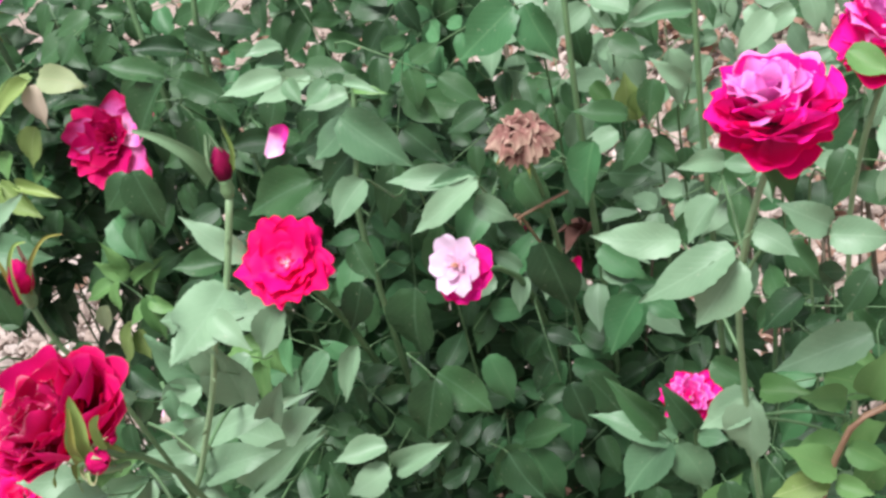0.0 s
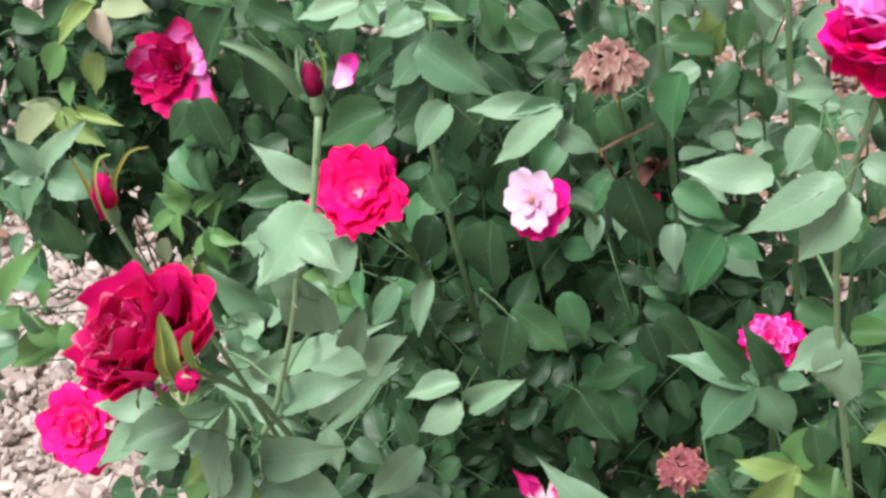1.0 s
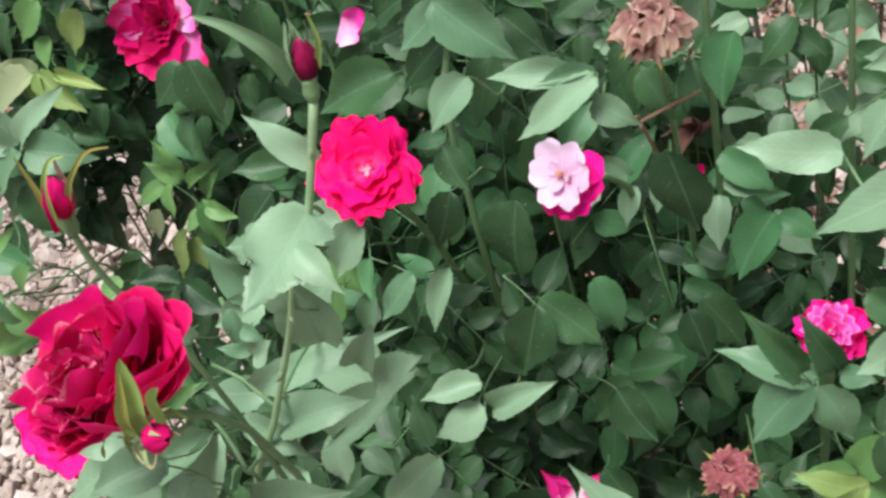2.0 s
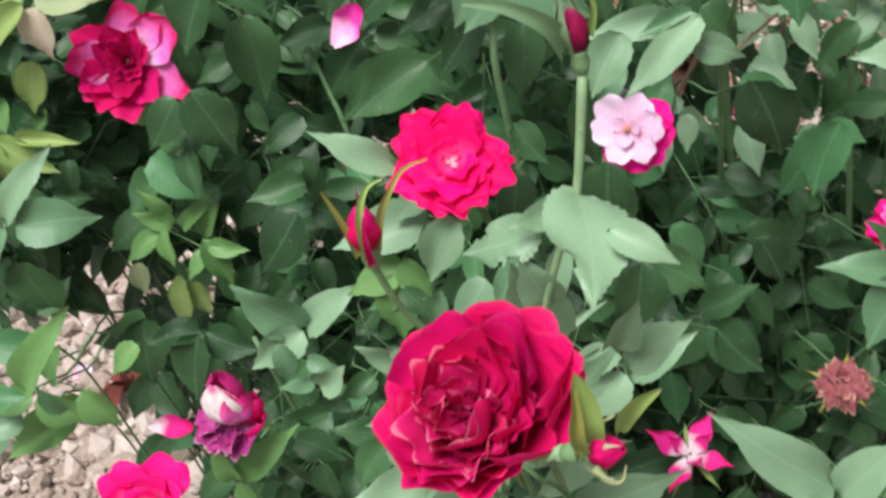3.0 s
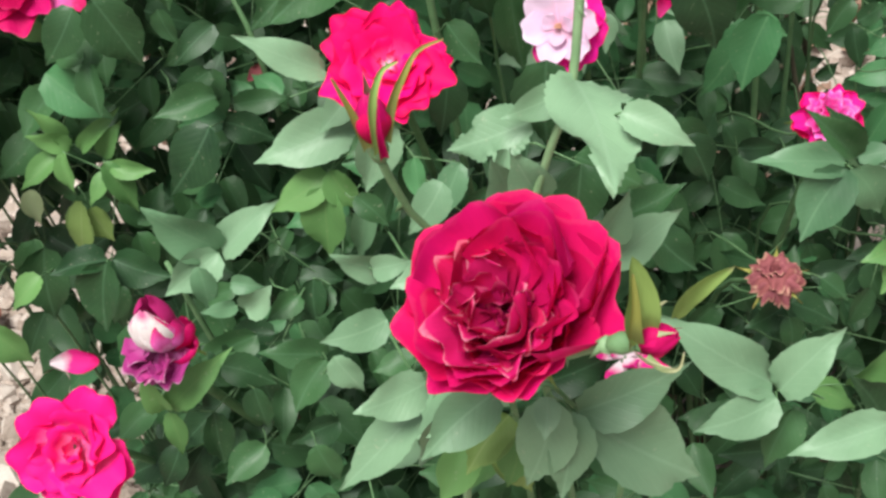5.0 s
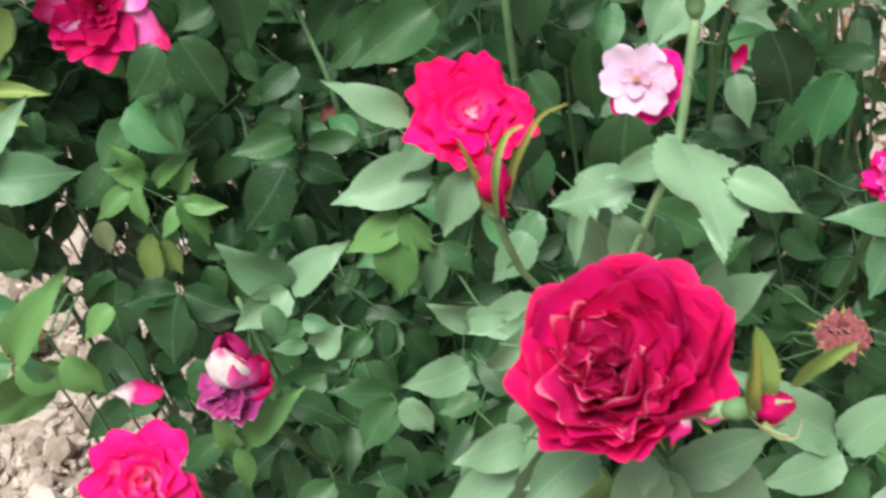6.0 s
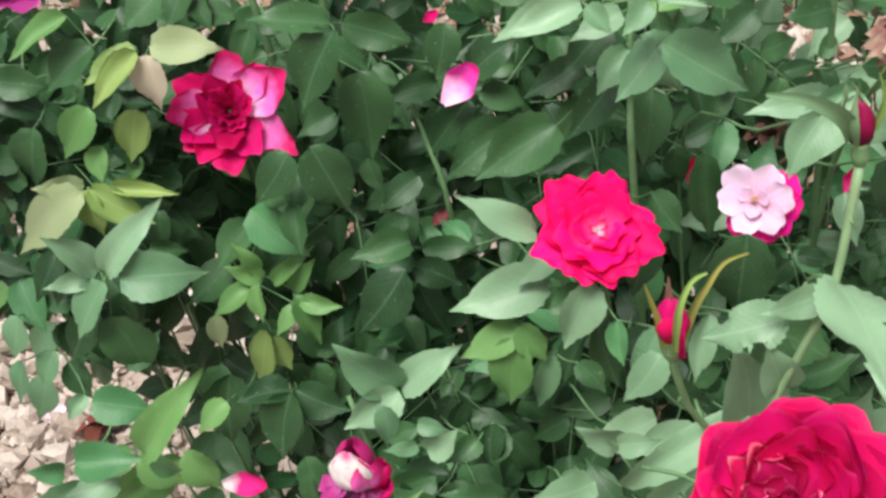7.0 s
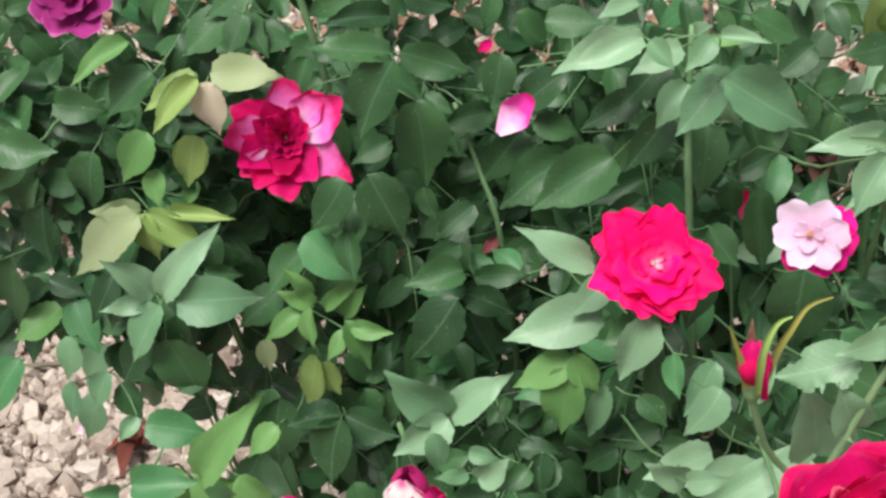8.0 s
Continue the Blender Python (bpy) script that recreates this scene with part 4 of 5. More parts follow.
spray([
    ("b", 0.362, -0.080, 0.760, 0.338, -0.092, 0.768, 0.020),
    ("b", 0.358, -0.080, 0.727, 0.328, -0.092, 0.729, 0.022),
    ("b", 0.361, -0.080, 0.723, 0.381, -0.092, 0.748, 0.022),
    ("l", 0.367, -0.080, 0.696, 0.346, -0.092, 0.695, 0.020),
    ("b", 0.374, -0.080, 0.760, 0.383, -0.092, 0.792, 0.020),
    ("b", 0.370, -0.080, 0.691, 0.382, -0.092, 0.718, 0.020),
])
spray([
    ("b", -0.302, 0.030, 0.727, -0.330, 0.018, 0.731, 0.022),
    ("b", -0.298, 0.030, 0.724, -0.274, 0.018, 0.699, 0.022),
    ("l", -0.316, 0.030, 0.707, -0.346, 0.018, 0.716, 0.024),
    ("b", -0.293, 0.040, 0.725, -0.273, 0.028, 0.758, 0.020),
    ("b", -0.271, 0.030, 0.718, -0.255, 0.018, 0.689, 0.020),
])
spray([
    ("s", -0.372, 0.140, 0.771, -0.387, 0.128, 0.745, 0.020),
    ("s", -0.382, 0.140, 0.734, -0.397, 0.128, 0.710, 0.018),
    ("s", -0.359, 0.140, 0.737, -0.375, 0.128, 0.716, 0.018),
    ("m", -0.353, 0.140, 0.725, -0.344, 0.128, 0.698, 0.018),
    ("s", -0.345, 0.120, 0.709, -0.359, 0.108, 0.700, 0.018),
])
spray([
    ("b", 0.273, -0.060, 0.651, 0.240, -0.072, 0.655, 0.018),
    ("b", 0.274, -0.060, 0.653, 0.289, -0.072, 0.688, 0.021),
    ("b", 0.276, -0.060, 0.648, 0.311, -0.072, 0.632, 0.021),
    ("b", 0.272, -0.060, 0.646, 0.248, -0.072, 0.625, 0.018),
    ("b", 0.274, -0.060, 0.644, 0.280, -0.072, 0.610, 0.02),
])
spray([
    ("g", 0.234, 0.090, 0.732, 0.258, 0.078, 0.721, 0.029),
])
spray([
    ("m", 0.176, 0.020, 0.824, 0.185, 0.008, 0.768, 0.034),
])
spray([
    ("m", 0.092, -0.010, 0.739, 0.077, -0.022, 0.690, 0.038),
    ("l", 0.050, -0.030, 0.783, 0.035, -0.042, 0.744, 0.014),
])
spray([
    ("l", 0.068, -0.060, 0.701, 0.107, -0.072, 0.730, 0.017),
])
spray([
    ("l", 0.002, -0.140, 0.749, 0.060, -0.152, 0.806, 0.023),
])
spray([
    ("m", 0.337, 0.000, 0.822, 0.353, -0.012, 0.799, 0.026),
    ("m", 0.342, 0.000, 0.784, 0.312, -0.012, 0.768, 0.023),
    ("b", 0.369, 0.000, 0.739, 0.388, -0.012, 0.728, 0.027),
])
spray([
    ("m", 0.357, 0.000, 0.891, 0.380, -0.012, 0.920, 0.021),
])
spray([
    ("l", 0.039, -0.090, 0.690, -0.005, -0.102, 0.652, 0.022),
])
spray([
    ("l", -0.030, -0.120, 0.706, -0.061, -0.132, 0.688, 0.029),
])
spray([
    ("m", 0.050, 0.100, 0.538, 0.083, 0.088, 0.530, 0.028),
])
spray([
    ("m", 0.043, 0.000, 0.561, 0.097, -0.012, 0.572, 0.025),
])
spray([
    ("m", 0.179, 0.100, 0.661, 0.210, 0.088, 0.623, 0.026),
])
spray([
    ("m", 0.219, -0.050, 0.632, 0.233, -0.062, 0.619, 0.017),
])
spray([
    ("s", -0.353, 0.080, 0.666, -0.408, 0.068, 0.635, 0.025),
    ("s", -0.408, 0.100, 0.593, -0.428, 0.088, 0.627, 0.026),
])
spray([
    ("y", -0.003, -0.255, 0.823, -0.026, -0.267, 0.810, 0.016),
    ("b", 0.001, -0.250, 0.811, -0.012, -0.262, 0.783, 0.017),
    ("y", -0.011, -0.245, 0.800, 0.001, -0.257, 0.768, 0.015),
    ("b", -0.019, -0.245, 0.800, -0.040, -0.257, 0.785, 0.016),
    ("l", -0.008, -0.275, 0.859, -0.040, -0.290, 0.852, 0.019),
])


def compound_leaf(rng, at, facing, way, size, pairs=2):
    """Poses of the leaflets of one pinnate leaf, and the line of its stalk."""
    at = Vector(at)
    n = facing.normalized()
    d = (way - n * way.dot(n)).normalized()
    side = d.cross(n)
    run = size * (0.75 + 0.5 * pairs)
    end = at + d * run - n * size * 0.1
    out = []
    for k in range(pairs):
        p = at.lerp(end, 0.38 + 0.5 * k / max(1, pairs - 0.4))
        for sgn in (-1, 1):
            turn = rng.uniform(0.9, 1.25)
            e = p + (d * math.cos(turn) + side * sgn * math.sin(turn)) * size * rng.uniform(0.72, 0.92) - n * size * rng.uniform(0.0, 0.25)
            out.append((p + side * sgn * size * 0.06, e, (n + side * sgn * rng.uniform(-0.3, 0.3) + d * rng.uniform(-0.2, 0.3)).normalized()))
    out.append((end, end + (d + side * rng.uniform(-0.25, 0.25)).normalized() * size - n * size * rng.uniform(0.0, 0.3), (n + d * rng.uniform(-0.1, 0.4)).normalized()))
    return out, [at - d * size * 0.2 - n * size * 0.5, at, end]


def bush():
    """The shaded inside of the bush."""
    rng = random.Random(33)
    owner = thing("rose_bush", (0.08, 0.3, 0.0), "dense dark green rose bush foliage growing from dry soil", "rose bush")
    bits = []
    for _ in range(30):
        x, y = rng.uniform(-0.2, 0.55), rng.uniform(0.25, 0.75)
        top = rng.uniform(0.55, 0.98)
        q = Vector((x + rng.uniform(-0.12, 0.12), y + rng.uniform(-0.1, 0.1), top))
        r = rng.uniform(0.002, 0.0042)
        bits.append(tube([(x, y, 0), Vector((x, y, 0)).lerp(q, 0.5) + Vector((rng.uniform(-0.03, 0.03), rng.uniform(-0.03, 0.03), 0)), q], [r, r * 0.8, r * 0.45], 6, 4))
    part("stem", mesh_of("stem", *join(bits), WOOD), owner, label="brown woody canes")
    sheets = {k: ([], [], []) for k in "mgl"}
    stalks = []
    single = 0
    for _ in range(2900):
        pick = rng.random()
        if pick < 0.05:
            # flank beside the bare soil
            x, y, z = rng.uniform(-0.41, -0.28), rng.uniform(0.1, 0.26), rng.uniform(0.73, 0.95)
            if x < -0.33 - 0.4 * y + 0.1 * (z - 0.6):
                continue
        elif pick < 0.33:
            # low skirt in front
            x, y, z = rng.uniform(-0.24, 0.5), rng.uniform(-0.16, 0.13), rng.uniform(0.25, 0.7)
            if z > 0.56 + 0.9 * (y + 0.1) or (x > 0.07 and rng.random() < (0.88 if z > 0.45 else 0.6)):
                continue
        elif pick < 0.86:
            # dense heart
            x, y, z = rng.uniform(-0.46, 0.58), rng.uniform(0.13, 0.5), rng.uniform(0.15, 0.95)
            if x < (-0.29 if z < 0.74 else -0.38 - 0.4 * (y - 0.2)):
                continue
            if z > 0.95 - 0.8 * max(0, x - 0.05) - 0.45 * (y - 0.15) and rng.random() > 0.14:
                continue
        else:
            # open top
            x, y, z = rng.uniform(-0.5, 0.55), rng.uniform(0.15, 0.5), rng.uniform(0.72, 0.97)
            if x < -0.4 - 0.4 * (y - 0.2) or rng.random() < min(0.85, 0.2 + 2.2 * max(0, x)):
                continue
        if ((x - 0.08) / 0.6) ** 4 + ((y - 0.3) / 0.5) ** 4 > rng.uniform(0.8, 1.1):
            continue
        n = Vector((rng.uniform(-0.45, 0.45), -0.72 + rng.uniform(-0.35, 0.35), 0.66 + rng.uniform(-0.35, 0.35)))
        d = Vector((rng.uniform(-1, 1), rng.uniform(-0.5, 0.1), rng.uniform(-1, 0.35)))
        leaflets, line = compound_leaf(rng, (x, y, z), n, d, rng.uniform(0.034, 0.05), 2 if rng.random() < 0.75 else 1)
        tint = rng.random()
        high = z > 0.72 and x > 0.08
        # upper leaves on the right get the paler colour in place of sky light
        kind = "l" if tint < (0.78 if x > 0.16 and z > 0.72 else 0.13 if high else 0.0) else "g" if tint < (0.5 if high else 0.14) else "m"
        grown = 0
        for foot, tip, up in leaflets:
            mid = (foot + tip) / 2
            if hides(mid.x, mid.y, mid.z):
                continue
            grown += 1
            m = leaf_pose(foot, tip, (tip - foot).length * rng.uniform(0.48, 0.6), rng, up, 0.05)
            if single < 290 and z > 0.58 and y < 0.3:
                single += 1
                part("leaf", rng.choice(LEAF_MESH[kind]), owner, m)
                continue
            a = rng.choice(SMALL_LEAF)
            tv, tf, tuv = sheets[kind]
            k = len(tv)
            tv += [m @ Vector(c) for c in a[0]]
            tf += [tuple(i + k for i in q) for q in a[1]]
            tuv += a[2]
        if grown > 2 and not hides(*line[1]):
            stalks.append(tube(line, [0.0007, 0.0006, 0.0004], 4, 2))
    part("leaf_stalk", mesh_of("leaf_stalk", *join(stalks), STEM), owner, kind="stuff")
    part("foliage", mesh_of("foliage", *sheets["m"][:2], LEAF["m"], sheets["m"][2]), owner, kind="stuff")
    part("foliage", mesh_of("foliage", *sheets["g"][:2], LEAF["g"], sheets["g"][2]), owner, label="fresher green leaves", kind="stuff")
    part("foliage", mesh_of("foliage", *sheets["l"][:2], LEAF["l"], sheets["l"][2]), owner, label="greyish green leaves coloured paler for sky light", kind="stuff")


bush()

# ---- the flowers ----
def big_rose():
    at, axis = Vector((0.0015, -0.305, 0.922)), Vector((-0.24, -0.34, 0.9))
    o = thing("rose", (0.03, -0.05, 0), "large crimson double rose in full bloom with crumpled heart", "rose")
    stalk(o, [(0.03, -0.05, 0), (0.03, -0.14, 0.45), (0.018, -0.22, 0.8), at - axis.normalized() * 0.018], [0.0034, 0.0026, 0.0018, 0.002], thorns=8)
    head = bloom(o, at, axis, [
        # the innermost rings have the shade of the heart in their colour
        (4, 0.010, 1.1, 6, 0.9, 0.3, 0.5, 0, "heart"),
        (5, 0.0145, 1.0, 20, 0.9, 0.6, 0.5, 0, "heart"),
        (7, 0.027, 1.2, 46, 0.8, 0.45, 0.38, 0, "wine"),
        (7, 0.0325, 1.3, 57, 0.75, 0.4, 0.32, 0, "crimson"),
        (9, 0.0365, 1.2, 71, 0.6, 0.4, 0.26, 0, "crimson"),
    ], 3, 0.011, sepals=5, sepal_tilt=125, wild=10, reach=lambda a: 1.0 + 0.15 * math.sin(a) + 0.02 * math.cos(a) + 0.055 * math.cos(2 * a))
    c = Matrix.Translation(at) @ frame_along(axis)
    # broad smooth petals standing on one side of the heart
    for spin, tilt, length, wide, mat in ((88, 46, 0.035, 1.15, "crimson"), (58, 36, 0.031, 0.8, "crimson"), (30, 44, 0.034, 1.0, "crimson"), (2, 40, 0.028, 0.85, "crimson"), (-28, 52, 0.029, 0.8, "crimson"), (-62, 50, 0.026, 0.9, "wine")):
        part("petal", petal_mesh(mat, wide, 0.75, 0.35, 0.2, 0, abs(spin) % 3), head, petal_pose(c, spin, tilt, length, 0.004, 0.003))
    # ragged petals folded over one another on the other side
    rng = random.Random(61)
    for k in range(13):
        spin = 100 + 14.5 * k + rng.uniform(-9, 9)
        m = petal_pose(c, spin, rng.uniform(18, 56), rng.uniform(0.017, 0.028), 0.004, rng.uniform(0.001, 0.005), rng.uniform(-0.7, 0.7))
        part("petal", petal_mesh("ragged", 0.95, 1.0, 0.8, 0.42, 0, k % 3), head, m)
    for spin, tilt, length in ((-82, 40, 0.022), (-100, 52, 0.025), (-70, 58, 0.021), (-110, 30, 0.017)):
        part("petal", petal_mesh("ragged", 0.95, 1.0, 0.9, 0.42, 0, abs(spin) % 3), head, petal_pose(c, spin, tilt, length, 0.004, 0.003, 0.3))
    part("petal", petal_mesh("flecked", 0.55, 0.6, 0.5, 0.2, 0, 1), head, petal_pose(c, -42, 50, 0.028, 0.005, 0.004))


def red_rose():
    at, axis = Vector((-0.001, 0.008, 0.829)), Vector((0.06, -0.58, 0.62))
    o = thing("rose", (0.03, 0.25, 0), "bright red open rose with pointed petals and pale centre", "rose")
    stalk(o, [(0.03, 0.25, 0), (0.03, 0.2, 0.4), (0.015, 0.1, 0.68), at - axis.normalized() * 0.016], [0.0036, 0.003, 0.0026, 0.0023], thorns=5)
    bloom(o, at, axis, [
        (3, 0.01, 0.5, 34, 0.6, 0.3, 0.3, 0.0, "blushred"),
        (4, 0.018, 1.05, 44, 0.4, 0.5, 0.25, 0.0, "red"),
        (5, 0.027, 1.1, 60, 0.35, 0.45, 0.24, 0.1, "red"),
        (6, 0.0335, 1.05, 72, 0.3, 0.3, 0.22, 0.25, "red"),
        (7, 0.036, 0.95, 82, 0.25, 0.25, 0.2, 0.35, "red"),
    ], 5, 0.006, sepal_tilt=120, wild=14)


def pale_rose():
    at, axis = Vector((0.106, 0.056, 0.79)), Vector((-0.36, -0.6, 0.44))
    o = thing("rose", (0.14, 0.27, 0), "pale pink open rose with magenta outer petals", "rose")
    stalk(o, [(0.14, 0.27, 0), (0.15, 0.25, 0.4), (0.14, 0.15, 0.7), at - axis.normalized() * 0.016], [0.0036, 0.003, 0.0026, 0.002], thorns=4)
    head = bloom(o, at, axis, [
        (3, 0.0125, 0.9, 56, 0.35, 0.3, 0.1, -0.1, "pale"),
        (6, 0.0245, 0.86, 68, 0.32, 0.35, 0.12, -0.1, "pale"),
    ], 6, 0.007, stamens=12, wild=7, sepal_tilt=125, sepal_len=0.02)
    c = Matrix.Translation(at) @ frame_along(axis)
    for spin in (-128, -96, -62, -28, 6):
        part("petal", petal_mesh("rosepink", 0.95, 0.3, 0.2, 0.1, 0.1, abs(spin) % 3), head, petal_pose(c, spin, 96, 0.0255, 0.003, -0.003))


def crimson_lilac_rose():
    at, axis = Vector((-0.204, 0.197, 0.855)), Vector((0.08, -0.6, 0.46))
    o = thing("rose", (-0.15, 0.34, 0), "loose crimson rose with lilac pink outer petals", "rose")
    stalk(o, [(-0.15, 0.34, 0), (-0.17, 0.3, 0.45), (-0.2, 0.25, 0.74), at - axis.normalized() * 0.016], [0.0036, 0.003, 0.0026, 0.0023], thorns=4)
    head = bloom(o, at, axis, [
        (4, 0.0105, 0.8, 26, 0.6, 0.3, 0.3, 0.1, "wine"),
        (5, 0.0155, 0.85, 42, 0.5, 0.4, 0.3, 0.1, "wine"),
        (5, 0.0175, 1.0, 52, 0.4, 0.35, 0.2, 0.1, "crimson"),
    ], 7, 0.009, sepal_tilt=120, wild=12)
    c = Matrix.Translation(at) @ frame_along(axis)
    for spin, length, tilt, wide, mat in ((17, 0.043, 68, 0.85, "blush"), (-42, 0.049, 80, 0.62, "blush"), (44, 0.036, 72, 0.7, "blush"), (78, 0.038, 76, 0.8, "blush"), (60, 0.021, 55, 0.8, "wine"),
                                          (172, 0.039, 74, 0.85, "blush"), (136, 0.038, 76, 0.85, "crimson"), (205, 0.036, 82, 0.85, "crimson"), (112, 0.026, 60, 0.8, "wine"), (150, 0.024, 56, 0.8, "wine"),
                                          (-128, 0.037, 78, 0.8, "crimson"), (-98, 0.041, 78, 0.85, "crimson"), (-68, 0.034, 72, 0.85, "crimson"), (-155, 0.035, 72, 0.8, "crimson"), (-110, 0.03, 55, 0.85, "wine")):
        part("petal", petal_mesh(mat, wide, 0.4, 0.2, 0.14, 0.65 if spin == -42 else 0.3, int(abs(spin)) % 3), head, petal_pose(c, spin, tilt, length, 0.003, -0.001))


def magenta_rose():
    at, axis = Vector((-0.236, -0.043, 0.672)), Vector((-0.03, -0.55, 0.5))
    o = thing("rose", (-0.15, 0.2, 0), "bright magenta pink open rose low on the bush", "rose")
    stalk(o, [(-0.15, 0.2, 0), (-0.17, 0.13, 0.35), (-0.22, 0.02, 0.58), at - axis.normalized() * 0.016], [0.0036, 0.003, 0.0026, 0.0023], thorns=4)
    bloom(o, at, axis, [
        (3, 0.014, 1.0, 18, 0.5, 0.4, 0.3, 0.0, "cerise"),
        (5, 0.023, 1.0, 40, 0.45, 0.6, 0.3, 0.0, "cerise"),
        (5, 0.031, 1.05, 58, 0.38, 0.5, 0.26, 0.0, "cerise"),
        (7, 0.0355, 1.0, 74, 0.3, 0.4, 0.2, 0.05, "cerise"),
    ], 11, 0.009, sepal_tilt=120, wild=16)


def tall_pink_rose(at, axis, seed, root):
    at, axis = Vector(at), Vector(axis)
    o = thing("rose", root, "full pink double rose with lilac inner petals", "rose", "tall pink roses")
    stalk(o, [root, (at.x * 0.95, at.y + 0.1, 0.45), (at.x - 0.026, at.y + 0.05, at.z - 0.2), (at.x - 0.02, at.y + 0.015, at.z - 0.09), at - axis.normalized() * 0.018], [0.0036, 0.0028, 0.0019, 0.0019, 0.0021], PALESTEM, thorns=6)
    bloom(o, at, axis, [
        (4, 0.028, 0.9, 10, 0.6, 0.9, 0.32, 0, "lilac"),
        (6, 0.0325, 0.95, 22, 0.6, 0.9, 0.32, 0, "lilac"),
        (7, 0.0355, 0.95, 34, 0.55, 0.8, 0.3, 0, "ruffle"),
        (7, 0.036, 1.2, 44, 0.6, 0.5, 0.24, 0, "rosepink"),
        (7, 0.0345, 1.25, 57, 0.6, 0.45, 0.24, 0.0, "rosepink"),
        (7, 0.0315, 1.3, 76, 0.5, 0.3, 0.22, 0.0, "rosepink"),
        (6, 0.027, 1.2, 108, 0.45, 0.1, 0.2, 0.0, "red"),
    ], seed, 0.011, sepal_mat="calyx", sepal_tilt=155, sepal_len=0.036, sepal_wide=0.42, wild=15)


def half_hidden_rose():
    at, axis = Vector((0.262, 0.03, 0.685)), Vector((-0.1, -0.45, 0.6))
    o = thing("rose", (0.25, 0.22, 0), "small pink double rose half hidden behind leaves", "rose")
    stalk(o, [(0.25, 0.22, 0), (0.25, 0.17, 0.35), at - axis.normalized() * 0.014], [0.004, 0.0035, 0.0025])
    bloom(o, at, axis, [
        (5, 0.012, 0.8, 16, 0.5, 0.6, 0.4, 0, "ruffle"),
        (7, 0.016, 0.8, 34, 0.5, 0.6, 0.4, 0, "ruffle"),
        (8, 0.019, 0.85, 54, 0.4, 0.5, 0.32, 0.1, "ruffle"),
        (7, 0.021, 0.9, 76, 0.35, 0.3, 0.26, 0.2, "rosepink"),
        (5, 0.021, 1.0, 98, 0.3, 0.2, 0.15, 0.2, "red"),
    ], 13, 0.008, sepal_tilt=130)


def hood_petal(height, wide, open_to, mat, seed):
    """A petal curled round like a hood, its lip bent inwards."""
    ph = seed * 0.37
    v, uv = [], []
    for j in range(11):
        t = j / 10
        r = wide * (0.3 + 0.75 * math.sin(math.pi * min(1.0, 0.08 + 0.66 * t)) ** 0.9) * (1 - 0.8 * t ** 4)
        for i in range(13):
            u = i / 6 - 1
            a = radians(open_to) * u
            k = r * (1 + 0.13 * t * math.sin(4 * u + ph) + 0.05 * math.sin(9 * u + 5 * t + ph))
            v.append((k * math.cos(a), k * math.sin(a), height * (t - 0.1 * t * u * u + 0.03 * t * math.sin(7 * u + ph))))
            uv.append((0.5 + 0.5 * u, t))
    return mesh_of("petal", v, grid_faces(11, 13), PETAL[mat], uv)


def wilting_rose():
    at, axis = Vector((-0.166, -0.03, 0.718)), Vector((0.05, -0.25, 0.9))
    o = thing("rose", (-0.1, 0.2, 0), "wilting rose with one creamy petal over shrivelled purple ones", "rose")
    stalk(o, [(-0.1, 0.2, 0), (-0.12, 0.1, 0.4), (-0.16, -0.01, 0.66), at - axis.normalized() * 0.012], [0.004, 0.0035, 0.003, 0.002])
    head = bloom(o, at, axis, [], 15, 0.007, sepals=4, sepal_tilt=110)
    c = Matrix.Translation(at) @ frame_along(axis)
    # petals still folded over one another like a hood
    for spin, tilt, height, wide, open_to, mat in ((-125, 4, 0.041, 0.0125, 95, "white"), (-160, 14, 0.034, 0.0115, 80, "white"), (60, 0, 0.046, 0.011, 110, "plumred"), (-75, 8, 0.036, 0.012, 55, "blush"), (-30, 20, 0.029, 0.011, 85, "blush"),
                                                   (-12, 42, 0.027, 0.0105, 80, "crimson"), (-40, 66, 0.026, 0.011, 70, "crimson")):
        m = c @ Matrix.Rotation(radians(spin), 4, "Z") @ Matrix.Rotation(radians(tilt), 4, "Y")
        part("petal", hood_petal(height, wide, open_to, mat, spin), head, m)
    rng = random.Random(5)
    for k in range(13):
        m = petal_pose(c, -172 + 8.5 * k + rng.uniform(-8, 8), rng.uniform(76, 128), rng.uniform(0.019, 0.026), 0.006, rng.uniform(-0.003, 0.006), rng.uniform(-0.6, 0.6))
        part("petal", petal_mesh("purple", 0.95, 0.9, 1.3, 0.32, 0.0, k % 3), head, m)


def spent_rose():
    at, axis = Vector((0.098, -0.02, 0.583)), Vector((0.0, -0.35, 0.8))
    o = thing("rose", (0.1, 0.2, 0), "spent rose with a few pointed white and red petals", "rose")
    stalk(o, [(0.1, 0.2, 0), (0.1, 0.12, 0.35), at - axis.normalized() * 0.012], [0.004, 0.0035, 0.0025])
    bloom(o, at, axis, [
        (3, 0.021, 0.6, 44, 0.4, 0.1, 0.05, 1.0, "twotone"),
        (4, 0.028, 0.6, 74, 0.35, 0.1, 0.05, 1.0, "twotone"),
    ], 17, 0.007, sepal_tilt=110)


